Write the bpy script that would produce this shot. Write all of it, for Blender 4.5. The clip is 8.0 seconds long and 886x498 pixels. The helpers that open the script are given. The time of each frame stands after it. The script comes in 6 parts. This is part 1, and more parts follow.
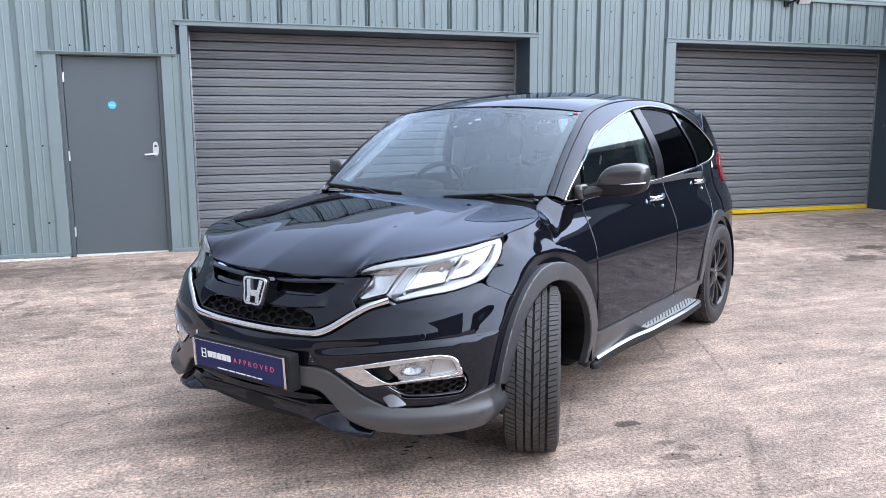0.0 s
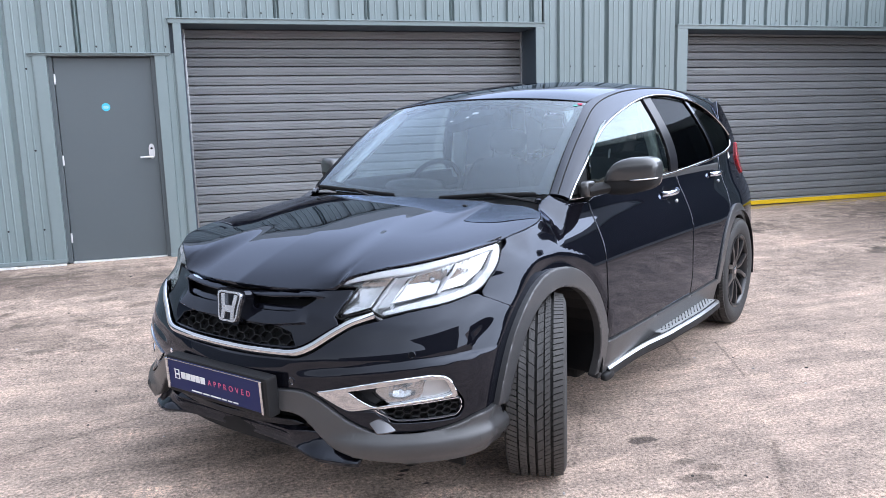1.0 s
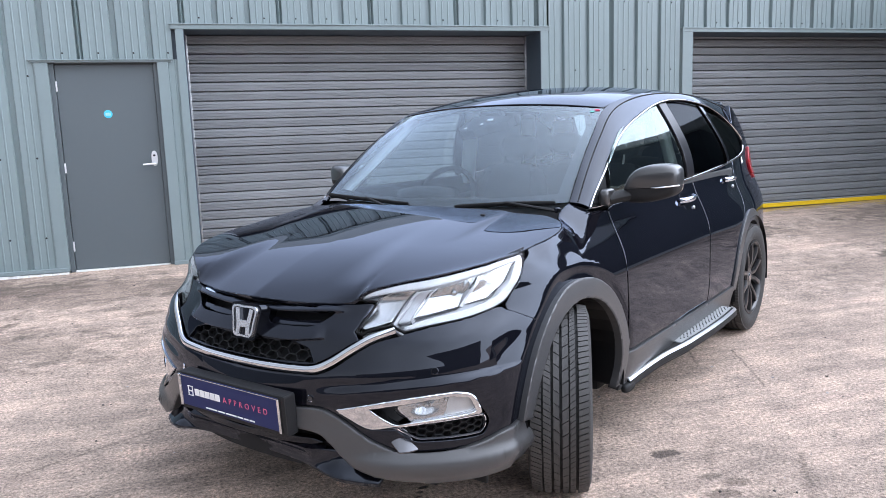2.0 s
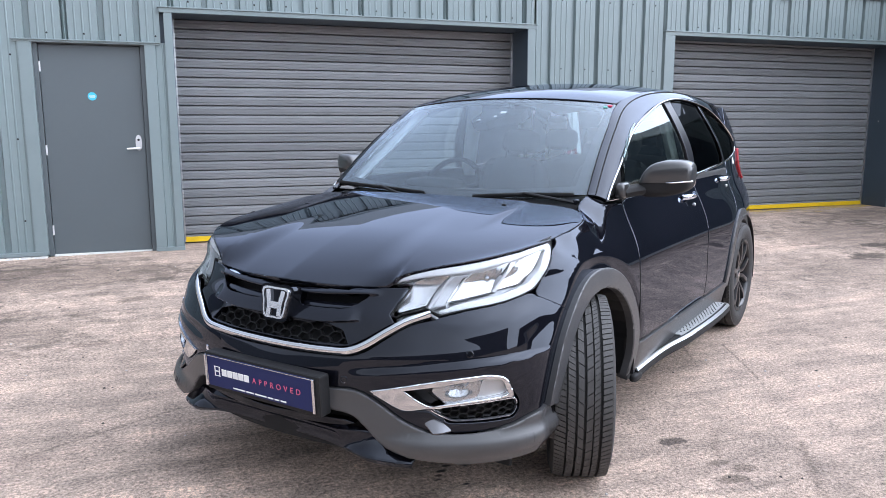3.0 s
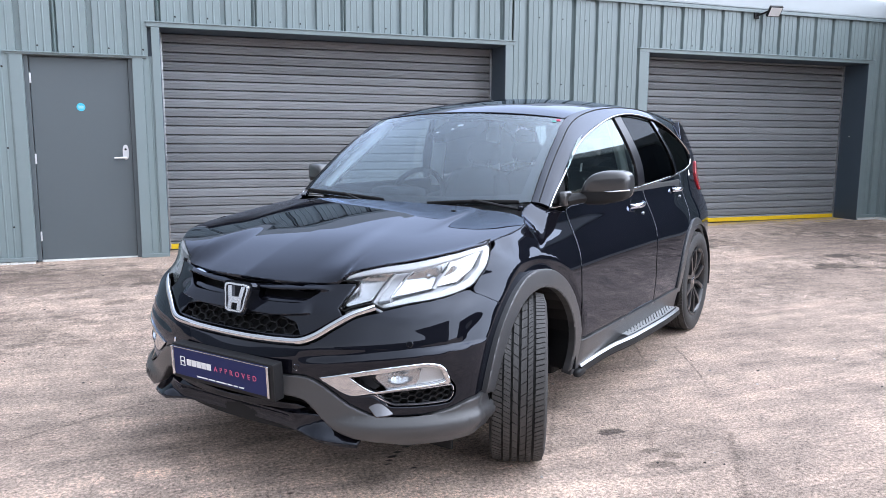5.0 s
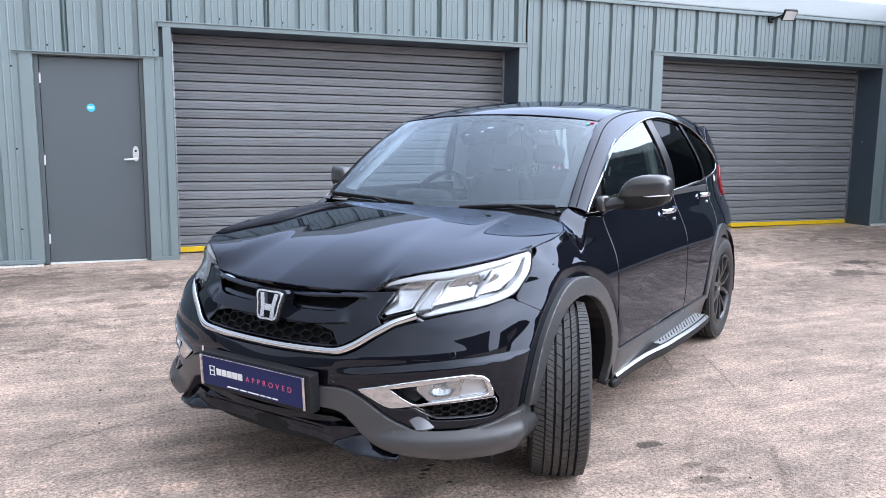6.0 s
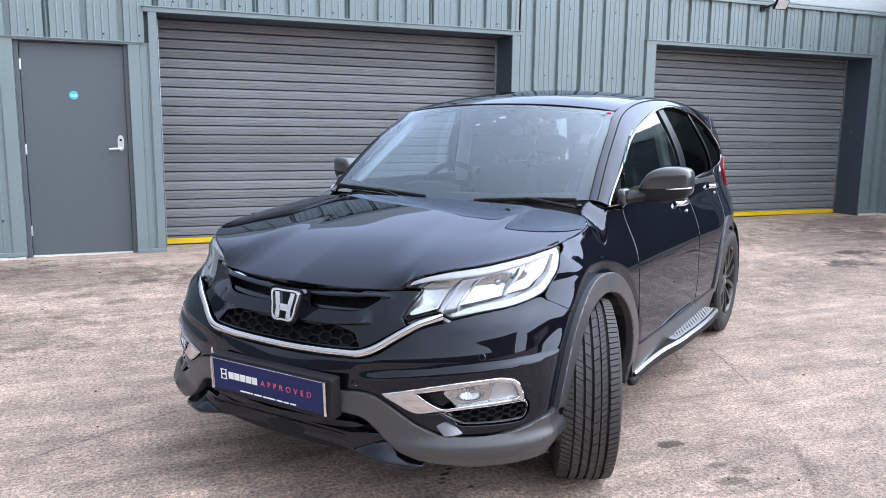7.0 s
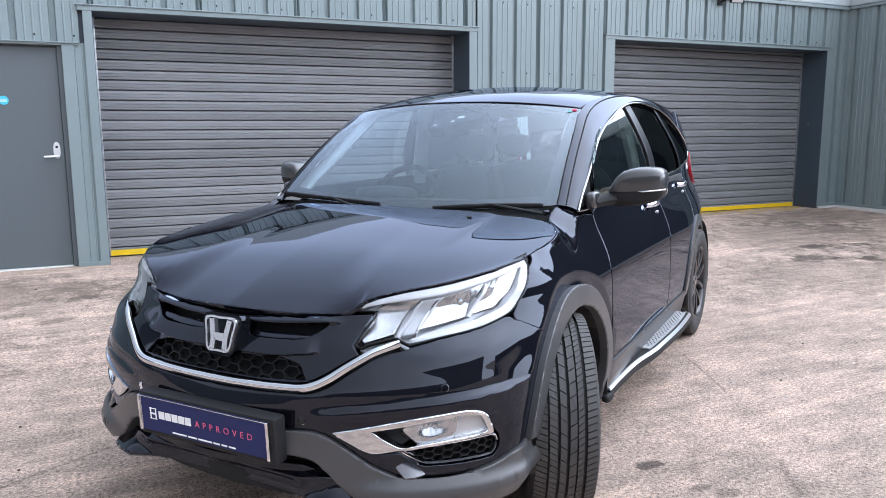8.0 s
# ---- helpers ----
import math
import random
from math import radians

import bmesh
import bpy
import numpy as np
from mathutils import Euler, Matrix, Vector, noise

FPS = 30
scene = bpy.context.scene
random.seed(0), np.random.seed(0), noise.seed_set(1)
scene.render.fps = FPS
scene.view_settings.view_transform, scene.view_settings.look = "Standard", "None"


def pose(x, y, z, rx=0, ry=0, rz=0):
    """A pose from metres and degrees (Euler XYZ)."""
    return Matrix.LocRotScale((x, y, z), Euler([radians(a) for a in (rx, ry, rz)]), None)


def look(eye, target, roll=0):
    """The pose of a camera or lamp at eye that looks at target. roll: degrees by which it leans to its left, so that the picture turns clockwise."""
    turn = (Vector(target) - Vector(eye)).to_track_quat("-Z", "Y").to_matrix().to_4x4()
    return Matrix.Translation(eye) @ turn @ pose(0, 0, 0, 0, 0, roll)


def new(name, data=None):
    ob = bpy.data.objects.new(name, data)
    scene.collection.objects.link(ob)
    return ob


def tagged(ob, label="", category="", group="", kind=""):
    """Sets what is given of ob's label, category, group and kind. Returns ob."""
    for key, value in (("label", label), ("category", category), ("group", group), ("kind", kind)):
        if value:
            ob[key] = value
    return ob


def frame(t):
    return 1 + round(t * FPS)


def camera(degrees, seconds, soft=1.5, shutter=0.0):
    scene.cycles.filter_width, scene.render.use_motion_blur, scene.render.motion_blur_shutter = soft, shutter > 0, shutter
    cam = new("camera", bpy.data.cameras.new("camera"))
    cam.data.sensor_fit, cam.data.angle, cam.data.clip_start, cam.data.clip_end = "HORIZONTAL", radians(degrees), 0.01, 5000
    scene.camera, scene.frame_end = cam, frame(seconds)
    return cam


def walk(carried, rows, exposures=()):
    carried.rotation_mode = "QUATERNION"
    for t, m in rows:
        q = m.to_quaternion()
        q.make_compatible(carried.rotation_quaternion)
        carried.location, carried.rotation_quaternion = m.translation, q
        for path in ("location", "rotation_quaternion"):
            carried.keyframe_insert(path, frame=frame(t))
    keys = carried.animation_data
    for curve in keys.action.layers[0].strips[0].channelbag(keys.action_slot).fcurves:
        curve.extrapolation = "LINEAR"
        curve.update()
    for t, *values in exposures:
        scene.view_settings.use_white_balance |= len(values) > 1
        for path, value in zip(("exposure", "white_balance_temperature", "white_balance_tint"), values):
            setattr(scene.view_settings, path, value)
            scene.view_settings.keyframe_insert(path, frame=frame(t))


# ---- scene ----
cam = camera(61.0, 8.0, soft=0.5)
PATH = [
    (0, (0.079, 0.288, 1.375), (0.677, 2.172, 1.066), -0.3),
    (0.5, (0.145, 0.398, 1.379), (0.731, 2.284, 1.061), -0.9),
    (1, (0.239, 0.527, 1.375), (0.801, 2.419, 1.054), -1.6),
    (1.5, (0.25, 0.583, 1.395), (0.799, 2.481, 1.081), -2.1),
    (2.8, (-0.028, 0.665, 1.382), (0.61, 2.534, 1.066), -0.6),
    (3, (-0.059, 0.653, 1.37), (0.601, 2.513, 1.047), -0.1),
    (3.5, (-0.038, 0.553, 1.328), (0.659, 2.398, 0.994), 0.6),
    (4, (0.025, 0.411, 1.338), (0.728, 2.254, 1.006), 0.7),
    (4.5, (0.031, 0.343, 1.371), (0.717, 2.196, 1.058), 0.4),
    (5.8, (-0.035, 0.437, 1.359), (0.636, 2.3, 1.083), 0.3),
    (6, (-0.083, 0.505, 1.361), (0.596, 2.365, 1.079), 0.6),
    (6.5, (-0.181, 0.627, 1.35), (0.521, 2.476, 1.053), 0.9),
    (7, (-0.189, 0.687, 1.368), (0.541, 2.523, 1.057), 0.7),
    (7.5, (-0.109, 0.829, 1.352), (0.659, 2.649, 1.036), 0.1),
    (8, (-0.065, 0.943, 1.378), (0.758, 2.739, 1.065), -0.3),
]
walk(cam, [(t, look(eye, target, roll)) for t, eye, target, roll in PATH])

# ---- world, sun ----
world = bpy.data.worlds.new("overcast_sky")
scene.world = world
world.use_nodes = True
wn, wl = world.node_tree.nodes, world.node_tree.links
sky = wn.new("ShaderNodeTexSky")
sky.sky_type, sky.sun_disc = 'NISHITA', False
sky.sun_elevation, sky.sun_rotation = radians(47), radians(98)
sky.air_density, sky.dust_density, sky.ozone_density = 1.6, 4.0, 1.5
pale = wn.new("ShaderNodeHueSaturation")
pale.inputs["Saturation"].default_value = 0.5
wl.new(sky.outputs[0], pale.inputs["Color"])
wc = wn.new("ShaderNodeTexCoord")
cloud = wn.new("ShaderNodeTexNoise")
cloud.inputs["Scale"].default_value, cloud.inputs["Detail"].default_value = 2.4, 6
wl.new(wc.outputs["Generated"], cloud.inputs["Vector"])


def wmath(kind, a, b):
    m = wn.new("ShaderNodeMath")
    m.operation = kind
    for k, x in enumerate((a, b)):
        if isinstance(x, (int, float)):
            m.inputs[k].default_value = x
        else:
            wl.new(x, m.inputs[k])
    return m.outputs[0]


def wscale(color, f):
    m = wn.new("ShaderNodeVectorMath")
    m.operation = 'SCALE'
    m.inputs[0].default_value = color
    if isinstance(f, (int, float)):
        m.inputs["Scale"].default_value = f
    else:
        wl.new(f, m.inputs["Scale"])
    return m.outputs[0]


def wadd(a, b):
    m = wn.new("ShaderNodeVectorMath")
    wl.new(a, m.inputs[0])
    wl.new(b, m.inputs[1])
    return m.outputs[0]


# thin cloud: the hidden sun brightens the sky in the east, the north stays a dim blue-grey
lobe = wn.new("ShaderNodeVectorMath")
lobe.operation = 'DOT_PRODUCT'
lobe.inputs[1].default_value = (0.670, -0.094, 0.736)
wl.new(wc.outputs["Generated"], lobe.inputs[0])
glow_ = wmath('POWER', wmath('MAXIMUM', lobe.outputs["Value"], 0.0), 4.0)
sep = wn.new("ShaderNodeSeparateXYZ")
wl.new(wc.outputs["Generated"], sep.inputs[0])
south = wmath('MULTIPLY_ADD', sep.outputs["Y"], -0.5)
south.node.inputs[2].default_value = 0.5
veil = wmath('MULTIPLY_ADD', cloud.outputs["Fac"], 0.7)
veil.node.inputs[2].default_value = 0.65
west_dim = wmath('MULTIPLY_ADD', sep.outputs["X"], 0.50)
west_dim.node.inputs[2].default_value = 0.62
patchy = wmath('MULTIPLY', veil, west_dim)
low_ = wmath('POWER', wmath('MAXIMUM', wmath('SUBTRACT', 1.0, sep.outputs["Z"]), 0.0), 3.3)
total = wadd(wadd(wscale((0.56, 0.74, 1.13), patchy), wscale((1.50, 1.54, 1.60), wmath('MULTIPLY', south, patchy))), wscale((2.0, 2.12, 2.42), wmath('MULTIPLY', glow_, veil)))
total = wadd(total, wscale((0.60, 0.62, 0.65), wmath('MULTIPLY', low_, south)))
total = wadd(total, wscale((2.4, 2.65, 3.4), wmath('MULTIPLY', low_, wmath('POWER', wmath('SUBTRACT', 1.0, south), 3.0))))
nish = wn.new("ShaderNodeVectorMath")
nish.operation = 'SCALE'
nish.inputs["Scale"].default_value = 0.012
wl.new(pale.outputs[0], nish.inputs[0])
lift_ = wn.new("ShaderNodeVectorMath")
lift_.operation = 'SCALE'
lift_.inputs["Scale"].default_value = 10.0
wl.new(wadd(total, nish.outputs[0]), lift_.inputs[0])
wl.new(lift_.outputs[0], wn["Background"].inputs["Color"])
wn["Background"].inputs["Strength"].default_value = 0.10
sun = new("sun", bpy.data.lights.new("sun", 'SUN'))
sun.data.energy, sun.data.angle, sun.data.color = 0.3, radians(170), (1.0, 0.97, 0.94)
sun.matrix_world = look((0, 0, 30), (-2, 0.5, 0))
scene.view_settings.exposure = 0.66


# ---- materials ----
def material(name, color, rough=0.5, metal=0.0, vary=0.0, scale=8.0, bump=0.0, bump_scale=60.0, coat=0.0, coat_rough=0.03, spec=0.5, fine=0.0, island=0.0):
    """Principled surface with two scales of colour variation and a fine relief."""
    m = bpy.data.materials.new(name)
    m.use_nodes = True
    n, l = m.node_tree.nodes, m.node_tree.links
    b = n["Principled BSDF"]
    b.inputs["Base Color"].default_value = (*color, 1)
    b.inputs["Roughness"].default_value, b.inputs["Metallic"].default_value = rough, metal
    b.inputs["Coat Weight"].default_value, b.inputs["Coat Roughness"].default_value = coat, coat_rough
    b.inputs["Specular IOR Level"].default_value = spec
    tc = n.new("ShaderNodeTexCoord")
    if vary or fine or island:
        a, c = n.new("ShaderNodeTexNoise"), n.new("ShaderNodeTexNoise")
        a.inputs["Scale"].default_value, a.inputs["Detail"].default_value = scale, 5
        c.inputs["Scale"].default_value, c.inputs["Detail"].default_value = scale * 14, 3
        for t in (a, c):
            l.new(tc.outputs["Object"], t.inputs["Vector"])
        r = n.new("ShaderNodeMath")
        r.operation = 'MULTIPLY_ADD'
        r.inputs[1].default_value, r.inputs[2].default_value = 2 * vary, 1 - vary
        l.new(a.outputs["Fac"], r.inputs[0])
        q = n.new("ShaderNodeMath")
        q.operation = 'MULTIPLY_ADD'
        q.inputs[1].default_value = 2 * fine
        l.new(c.outputs["Fac"], q.inputs[0])
        sub = n.new("ShaderNodeMath")
        sub.operation = 'SUBTRACT'
        sub.inputs[1].default_value = fine
        l.new(r.outputs[0], sub.inputs[0])
        l.new(sub.outputs[0], q.inputs[2])
        last = q.outputs[0]
        if island:
            oi = n.new("ShaderNodeObjectInfo")
            k = n.new("ShaderNodeMath")
            k.operation = 'MULTIPLY_ADD'
            k.inputs[1].default_value = island
            l.new(oi.outputs["Random"], k.inputs[0])
            l.new(last, k.inputs[2])
            last = k.outputs[0]
        mx = n.new("ShaderNodeMix")
        mx.data_type, mx.blend_type = 'RGBA', 'MULTIPLY'
        mx.inputs[0].default_value = 1
        mx.inputs[6].default_value = (*color, 1)
        l.new(last, mx.inputs[7])
        l.new(mx.outputs[2], b.inputs["Base Color"])
    if bump:
        t = n.new("ShaderNodeTexNoise")
        t.inputs["Scale"].default_value, t.inputs["Detail"].default_value = bump_scale, 4
        l.new(tc.outputs["Object"], t.inputs["Vector"])
        bp = n.new("ShaderNodeBump")
        bp.inputs["Strength"].default_value, bp.inputs["Distance"].default_value = bump, 0.004
        l.new(t.outputs["Fac"], bp.inputs["Height"])
        l.new(bp.outputs[0], b.inputs["Normal"])
    return m


def glass_material(name, tint, ior=1.5):
    """Clear or tinted glass for closed panes."""
    m = bpy.data.materials.new(name)
    m.use_nodes = True
    n, l = m.node_tree.nodes, m.node_tree.links
    n.remove(n["Principled BSDF"])
    g = n.new("ShaderNodeBsdfGlass")
    g.inputs["Color"].default_value = (*tint, 1)
    g.inputs["Roughness"].default_value, g.inputs["IOR"].default_value = 0.0, ior
    l.new(g.outputs[0], n["Material Output"].inputs["Surface"])
    return m


def lacquer(name, base, tint, ior, rough=0.012):
    """Deep black lacquer: a dark ground under a clear, slightly blue gloss that grows towards grazing angles."""
    m = material(name, base, 0.5, 0.0, vary=0.1, scale=3, spec=0.0)
    n, l = m.node_tree.nodes, m.node_tree.links
    g, f, x = n.new("ShaderNodeBsdfGlossy"), n.new("ShaderNodeFresnel"), n.new("ShaderNodeMixShader")
    g.inputs["Color"].default_value, g.inputs["Roughness"].default_value = (*tint, 1), rough
    f.inputs["IOR"].default_value = ior
    l.new(f.outputs[0], x.inputs[0])
    l.new(n["Principled BSDF"].outputs[0], x.inputs[1])
    l.new(g.outputs[0], x.inputs[2])
    l.new(x.outputs[0], n["Material Output"].inputs["Surface"])
    return m


PAINT = lacquer("black_car_paint", (0.0035, 0.0035, 0.0055), (0.78, 0.84, 0.96), 1.50)
GLOSS = lacquer("gloss_black_plastic", (0.004, 0.004, 0.005), (0.80, 0.84, 0.93), 1.46, 0.025)
MESH = material("dull_black_grille", (0.016, 0.016, 0.017), 0.32, 0.0, vary=0.15, scale=6, spec=0.22)
CLAD = material("dark_grey_cladding", (0.050, 0.050, 0.052), 0.32, 0.0, vary=0.12, scale=7, bump=0.08, bump_scale=900, fine=0.05)
BLACK = material("matt_black_plastic", (0.012, 0.012, 0.013), 0.6, 0.0, vary=0.2, scale=9, bump=0.1, bump_scale=500, spec=0.25)
BLADE = material("satin_black_plastic", (0.006, 0.006, 0.009), 0.30, vary=0.2, scale=20, spec=0.35)
# near-black: stands for shade behind openings, and serves real black trim too
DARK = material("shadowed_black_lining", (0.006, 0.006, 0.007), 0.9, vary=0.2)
CHROME = material("chrome", (0.60, 0.61, 0.63), 0.06, 1.0, vary=0.04, scale=20)
BADGE = material("bright_badge_chrome", (0.86, 0.87, 0.88), 0.24, 1.0, vary=0.04, scale=20)
SATIN = material("brushed_aluminium", (0.62, 0.63, 0.64), 0.32, 1.0, vary=0.08, scale=30, bump=0.1, bump_scale=300)
HANDLE = material("bright_satin_steel", (0.68, 0.68, 0.69), 0.38, 0.35, vary=0.04, scale=20)
PLATE = material("ribbed_step_plate", (0.36, 0.365, 0.37), 0.5, 0.35, vary=0.08, scale=30)
ARCHWELL = material("glossy_arch_lining", (0.006, 0.006, 0.007), 0.28, 0.0, vary=0.2, scale=9, bump=0.5, bump_scale=14)
LAMP = material("headlamp_reflector", (0.46, 0.465, 0.475), 0.22, 1.0, vary=0.05, scale=30)
LAMPGREY = material("headlamp_bezel_grey", (0.42, 0.43, 0.45), 0.30, 0.5, vary=0.1, scale=20)
SMOKED = material("smoked_chrome", (0.15, 0.15, 0.16), 0.10, 1.0, vary=0.1, scale=12)
TRIM_CHROME = material("dim_trim_chrome", (0.56, 0.57, 0.59), 0.10, 1.0, vary=0.05, scale=20)
FROST = material("frosted_lamp_reflector", (0.50, 0.50, 0.50), 0.35, 0.6, vary=0.05, scale=30)
GUIDE = material("white_light_guide", (0.50, 0.51, 0.53), 0.22, 0.0, vary=0.03, scale=20, coat=0.5)
RUBBER = material("tyre_rubber", (0.026, 0.025, 0.025), 0.7, 0.0, vary=0.35, scale=14, bump=0.3, bump_scale=250, fine=0.2)
TREAD = material("dusty_tread_rubber", (0.040, 0.038, 0.037), 0.6, 0.0, vary=0.35, scale=14, bump=0.3, bump_scale=250, fine=0.25)
# groove shade put into the colour, far darker than the tyre's own rubber
GROOVE = material("shaded_groove_rubber", (0.005, 0.005, 0.005), 0.8, 0.0, vary=0.2, scale=14)
RIM = material("satin_black_alloy", (0.014, 0.014, 0.016), 0.3, 0.2, vary=0.15, scale=12, coat=0.4, coat_rough=0.15)
RED = material("red_lamp_lens", (0.30, 0.008, 0.014), 0.15, 0.0, vary=0.1, coat=0.3)
GLASS = glass_material("windscreen_glass", (0.90, 0.96, 1.0), 1.72)
SIDE_GLASS = glass_material("side_window_glass", (0.80, 0.86, 0.85), 1.65)
PRIVACY = glass_material("privacy_glass", (0.20, 0.21, 0.22), 1.65)
LENS = glass_material("lamp_lens", (0.98, 0.985, 0.99), 1.15)
CABIN = material("dark_cabin_plastic", (0.020, 0.021, 0.023), 0.6, vary=0.15, scale=10, bump=0.1, bump_scale=400)
CLOTH = material("dark_seat_cloth", (0.026, 0.026, 0.028), 0.85, vary=0.2, scale=12, bump=0.3, bump_scale=350)
LINER = material("pale_grey_headlining", (0.62, 0.63, 0.61), 0.9, vary=0.06, scale=8, bump=0.1, bump_scale=300)
NAVY = material("navy_plate_film", (0.009, 0.017, 0.085), 0.45, vary=0.06, scale=10, spec=0.25)
WHITE = material("white_print", (0.80, 0.80, 0.80), 0.4, vary=0.03)
PINK = material("pink_print", (0.62, 0.10, 0.20), 0.4, vary=0.03)
CYAN = material("cyan_sticker", (0.05, 0.50, 0.66), 0.4, vary=0.05, scale=30)
STEEL_GREEN = material("grey_green_coated_steel", (0.192, 0.240, 0.246), 0.34, 0.0, vary=0.10, scale=1.3, bump=0.05, bump_scale=40, fine=0.03, island=0.05)
TRIM_GREEN = material("grey_green_flashing", (0.194, 0.241, 0.248), 0.34, 0.0, vary=0.08, scale=2.0, bump=0.04, bump_scale=60, fine=0.03)
FASCIA = material("pale_grey_fascia", (0.40, 0.44, 0.46), 0.35, 0.0, vary=0.06, scale=1.1, bump=0.03, bump_scale=30)
# shade of the openings put into the colour, far darker than the flashings
REVEAL_GREEN = material("shaded_green_reveal", (0.046, 0.067, 0.090), 0.5, 0.0, vary=0.12, scale=2.0, fine=0.03)
SHUTTER = material("graphite_shutter_lath", (0.160, 0.166, 0.174), 0.36, 0.0, vary=0.12, scale=2.0, bump=0.03, bump_scale=80, fine=0.05, island=0.45)
DOORGREY = material("slate_grey_door_paint", (0.092, 0.110, 0.119), 0.45, 0.0, vary=0.05, scale=1.5, bump=0.03, bump_scale=500, fine=0.02)
YELLOW = material("safety_yellow_paint", (0.78, 0.52, 0.012), 0.5, 0.0, vary=0.12, scale=9, fine=0.08)
MORTAR = material("pale_mortar_bedding", (0.66, 0.66, 0.64), 0.9, vary=0.2, scale=25, bump=0.5, bump_scale=120)
FAR_WALL = material("dark_grey_far_cladding", (0.07, 0.08, 0.09), 0.6, vary=0.2, scale=0.6, fine=0.05)


def ground_material():
    m = bpy.data.materials.new("worn_concrete_yard")
    m.use_nodes = True
    n, l = m.node_tree.nodes, m.node_tree.links
    b = n["Principled BSDF"]
    tc = n.new("ShaderNodeTexCoord")

    def tex(scale, detail=6, stretch=None, rough=0.6):
        t = n.new("ShaderNodeTexNoise")
        t.inputs["Scale"].default_value, t.inputs["Detail"].default_value, t.inputs["Roughness"].default_value = scale, detail, rough
        if stretch:
            mp = n.new("ShaderNodeMapping")
            mp.inputs["Scale"].default_value, mp.inputs["Rotation"].default_value = stretch[0], (0, 0, radians(stretch[1]))
            l.new(tc.outputs["Object"], mp.inputs["Vector"])
            l.new(mp.outputs[0], t.inputs["Vector"])
        else:
            l.new(tc.outputs["Object"], t.inputs["Vector"])
        return t.outputs["Fac"]

    def ramp(x, lo, hi, a, c):
        r = n.new("ShaderNodeValToRGB")
        e = r.color_ramp.elements
        e[0].position, e[0].color, e[1].position, e[1].color = lo, (*a, 1), hi, (*c, 1)
        l.new(x, r.inputs[0])
        return r.outputs[0]

    def mix(kind, fac, a, c):
        x = n.new("ShaderNodeMix")
        x.data_type, x.blend_type = 'RGBA', kind
        if isinstance(fac, float):
            x.inputs[0].default_value = fac
        else:
            l.new(fac, x.inputs[0])
        l.new(a, x.inputs[6])
        l.new(c, x.inputs[7])
        return x.outputs[2]
    broad = ramp(tex(0.55, 5, None, 0.55), 0.34, 0.66, (0.418, 0.326, 0.263), (0.552, 0.428, 0.345))
    patch = ramp(tex(4.5, 12, None, 0.80), 0.34, 0.60, (0.64, 0.65, 0.67), (1.14, 1.12, 1.12))
    streak = ramp(tex(1.6, 12, ((0.6, 3.4, 1), -16), 0.80), 0.38, 0.60, (0.64, 0.65, 0.67), (1.14, 1.12, 1.12))
    grit = ramp(tex(62, 6, None, 0.85), 0.35, 0.65, (0.16, 0.155, 0.155), (1.90, 1.89, 1.87))
    fine = ramp(tex(330, 2, None, 0.7), 0.34, 0.66, (0.66, 0.66, 0.66), (1.30, 1.29, 1.28))
    speck = ramp(tex(46, 4, None, 0.8), 0.31, 0.37, (0.42, 0.42, 0.43), (1, 1, 1))
    pale = ramp(tex(1.0, 7, ((0.26, 2.2, 1), -13), 0.62), 0.56, 0.74, (1, 1, 1), (1.34, 1.27, 1.26))
    col = mix('MULTIPLY', 1.0, broad, streak)
    for k in (patch, grit, fine, speck, pale):
        col = mix('MULTIPLY', 1.0, col, k)

    def calc(kind, a, b, c=None):
        q = n.new("ShaderNodeMath")
        q.operation = kind
        for k, x in enumerate((a, b, c)):
            if isinstance(x, (int, float)):
                q.inputs[k].default_value = x
            elif x is not None:
                l.new(x, q.inputs[k])
        return q.outputs[0]
    # hairline scratches: level lines of a slow noise, broken up by another
    gate = ramp(tex(0.9, 3), 0.52, 0.60, (0, 0, 0), (1, 1, 1))
    hair = calc('ABSOLUTE', calc('SUBTRACT', tex(0.8, 3, ((0.5, 1.6, 1), 24), 0.4), 0.5), 0)
    near = ramp(calc('MULTIPLY_ADD', tex(60, 3), 0.006, hair), 0.0035, 0.0060, (0.72, 0.72, 0.73), (1, 1, 1))
    white = n.new("ShaderNodeRGB")
    white.outputs[0].default_value = (1, 1, 1, 1)
    col = mix('MULTIPLY', 1.0, col, mix('MIX', gate, white.outputs[0], near))
    # scores and tyre marks: from, to, half width, darkness
    wave, crumb = tex(3.0, 4), tex(70, 4, None, 0.8)
    for x0, y0, x1, y1, wd, dark in ((3.15, 4.40, 2.89, 3.79, 0.010, 0.50), (2.95, 4.60, 2.78, 4.22, 0.012, 0.55), (2.45, 3.06, 2.00, 2.42, 0.030, 0.62), (2.40, 3.98, 2.39, 3.54, 0.025, 0.80),
                                     (1.98, 3.88, 1.54, 3.13, 0.014, 0.75), (-0.72, 4.05, -0.10, 4.42, 0.014, 0.62), (2.20, 3.30, 2.02, 3.08, 0.030, 0.75), (4.0, 3.1, 4.5, 4.3, 0.012, 0.7),
                                     (-2.2, 4.6, 0.1, 5.2, 0.012, 0.7), (3.4, 5.0, 5.6, 5.5, 0.014, 0.72), (-0.3, 3.0, 0.5, 3.35, 0.010, 0.7), (5.0, 6.2, 8.4, 5.4, 0.02, 0.75)):
        ln, th = math.hypot(x1 - x0, y1 - y0), math.atan2(y1 - y0, x1 - x0)
        mp = n.new("ShaderNodeMapping")
        mp.inputs["Rotation"].default_value = (0, 0, -th)
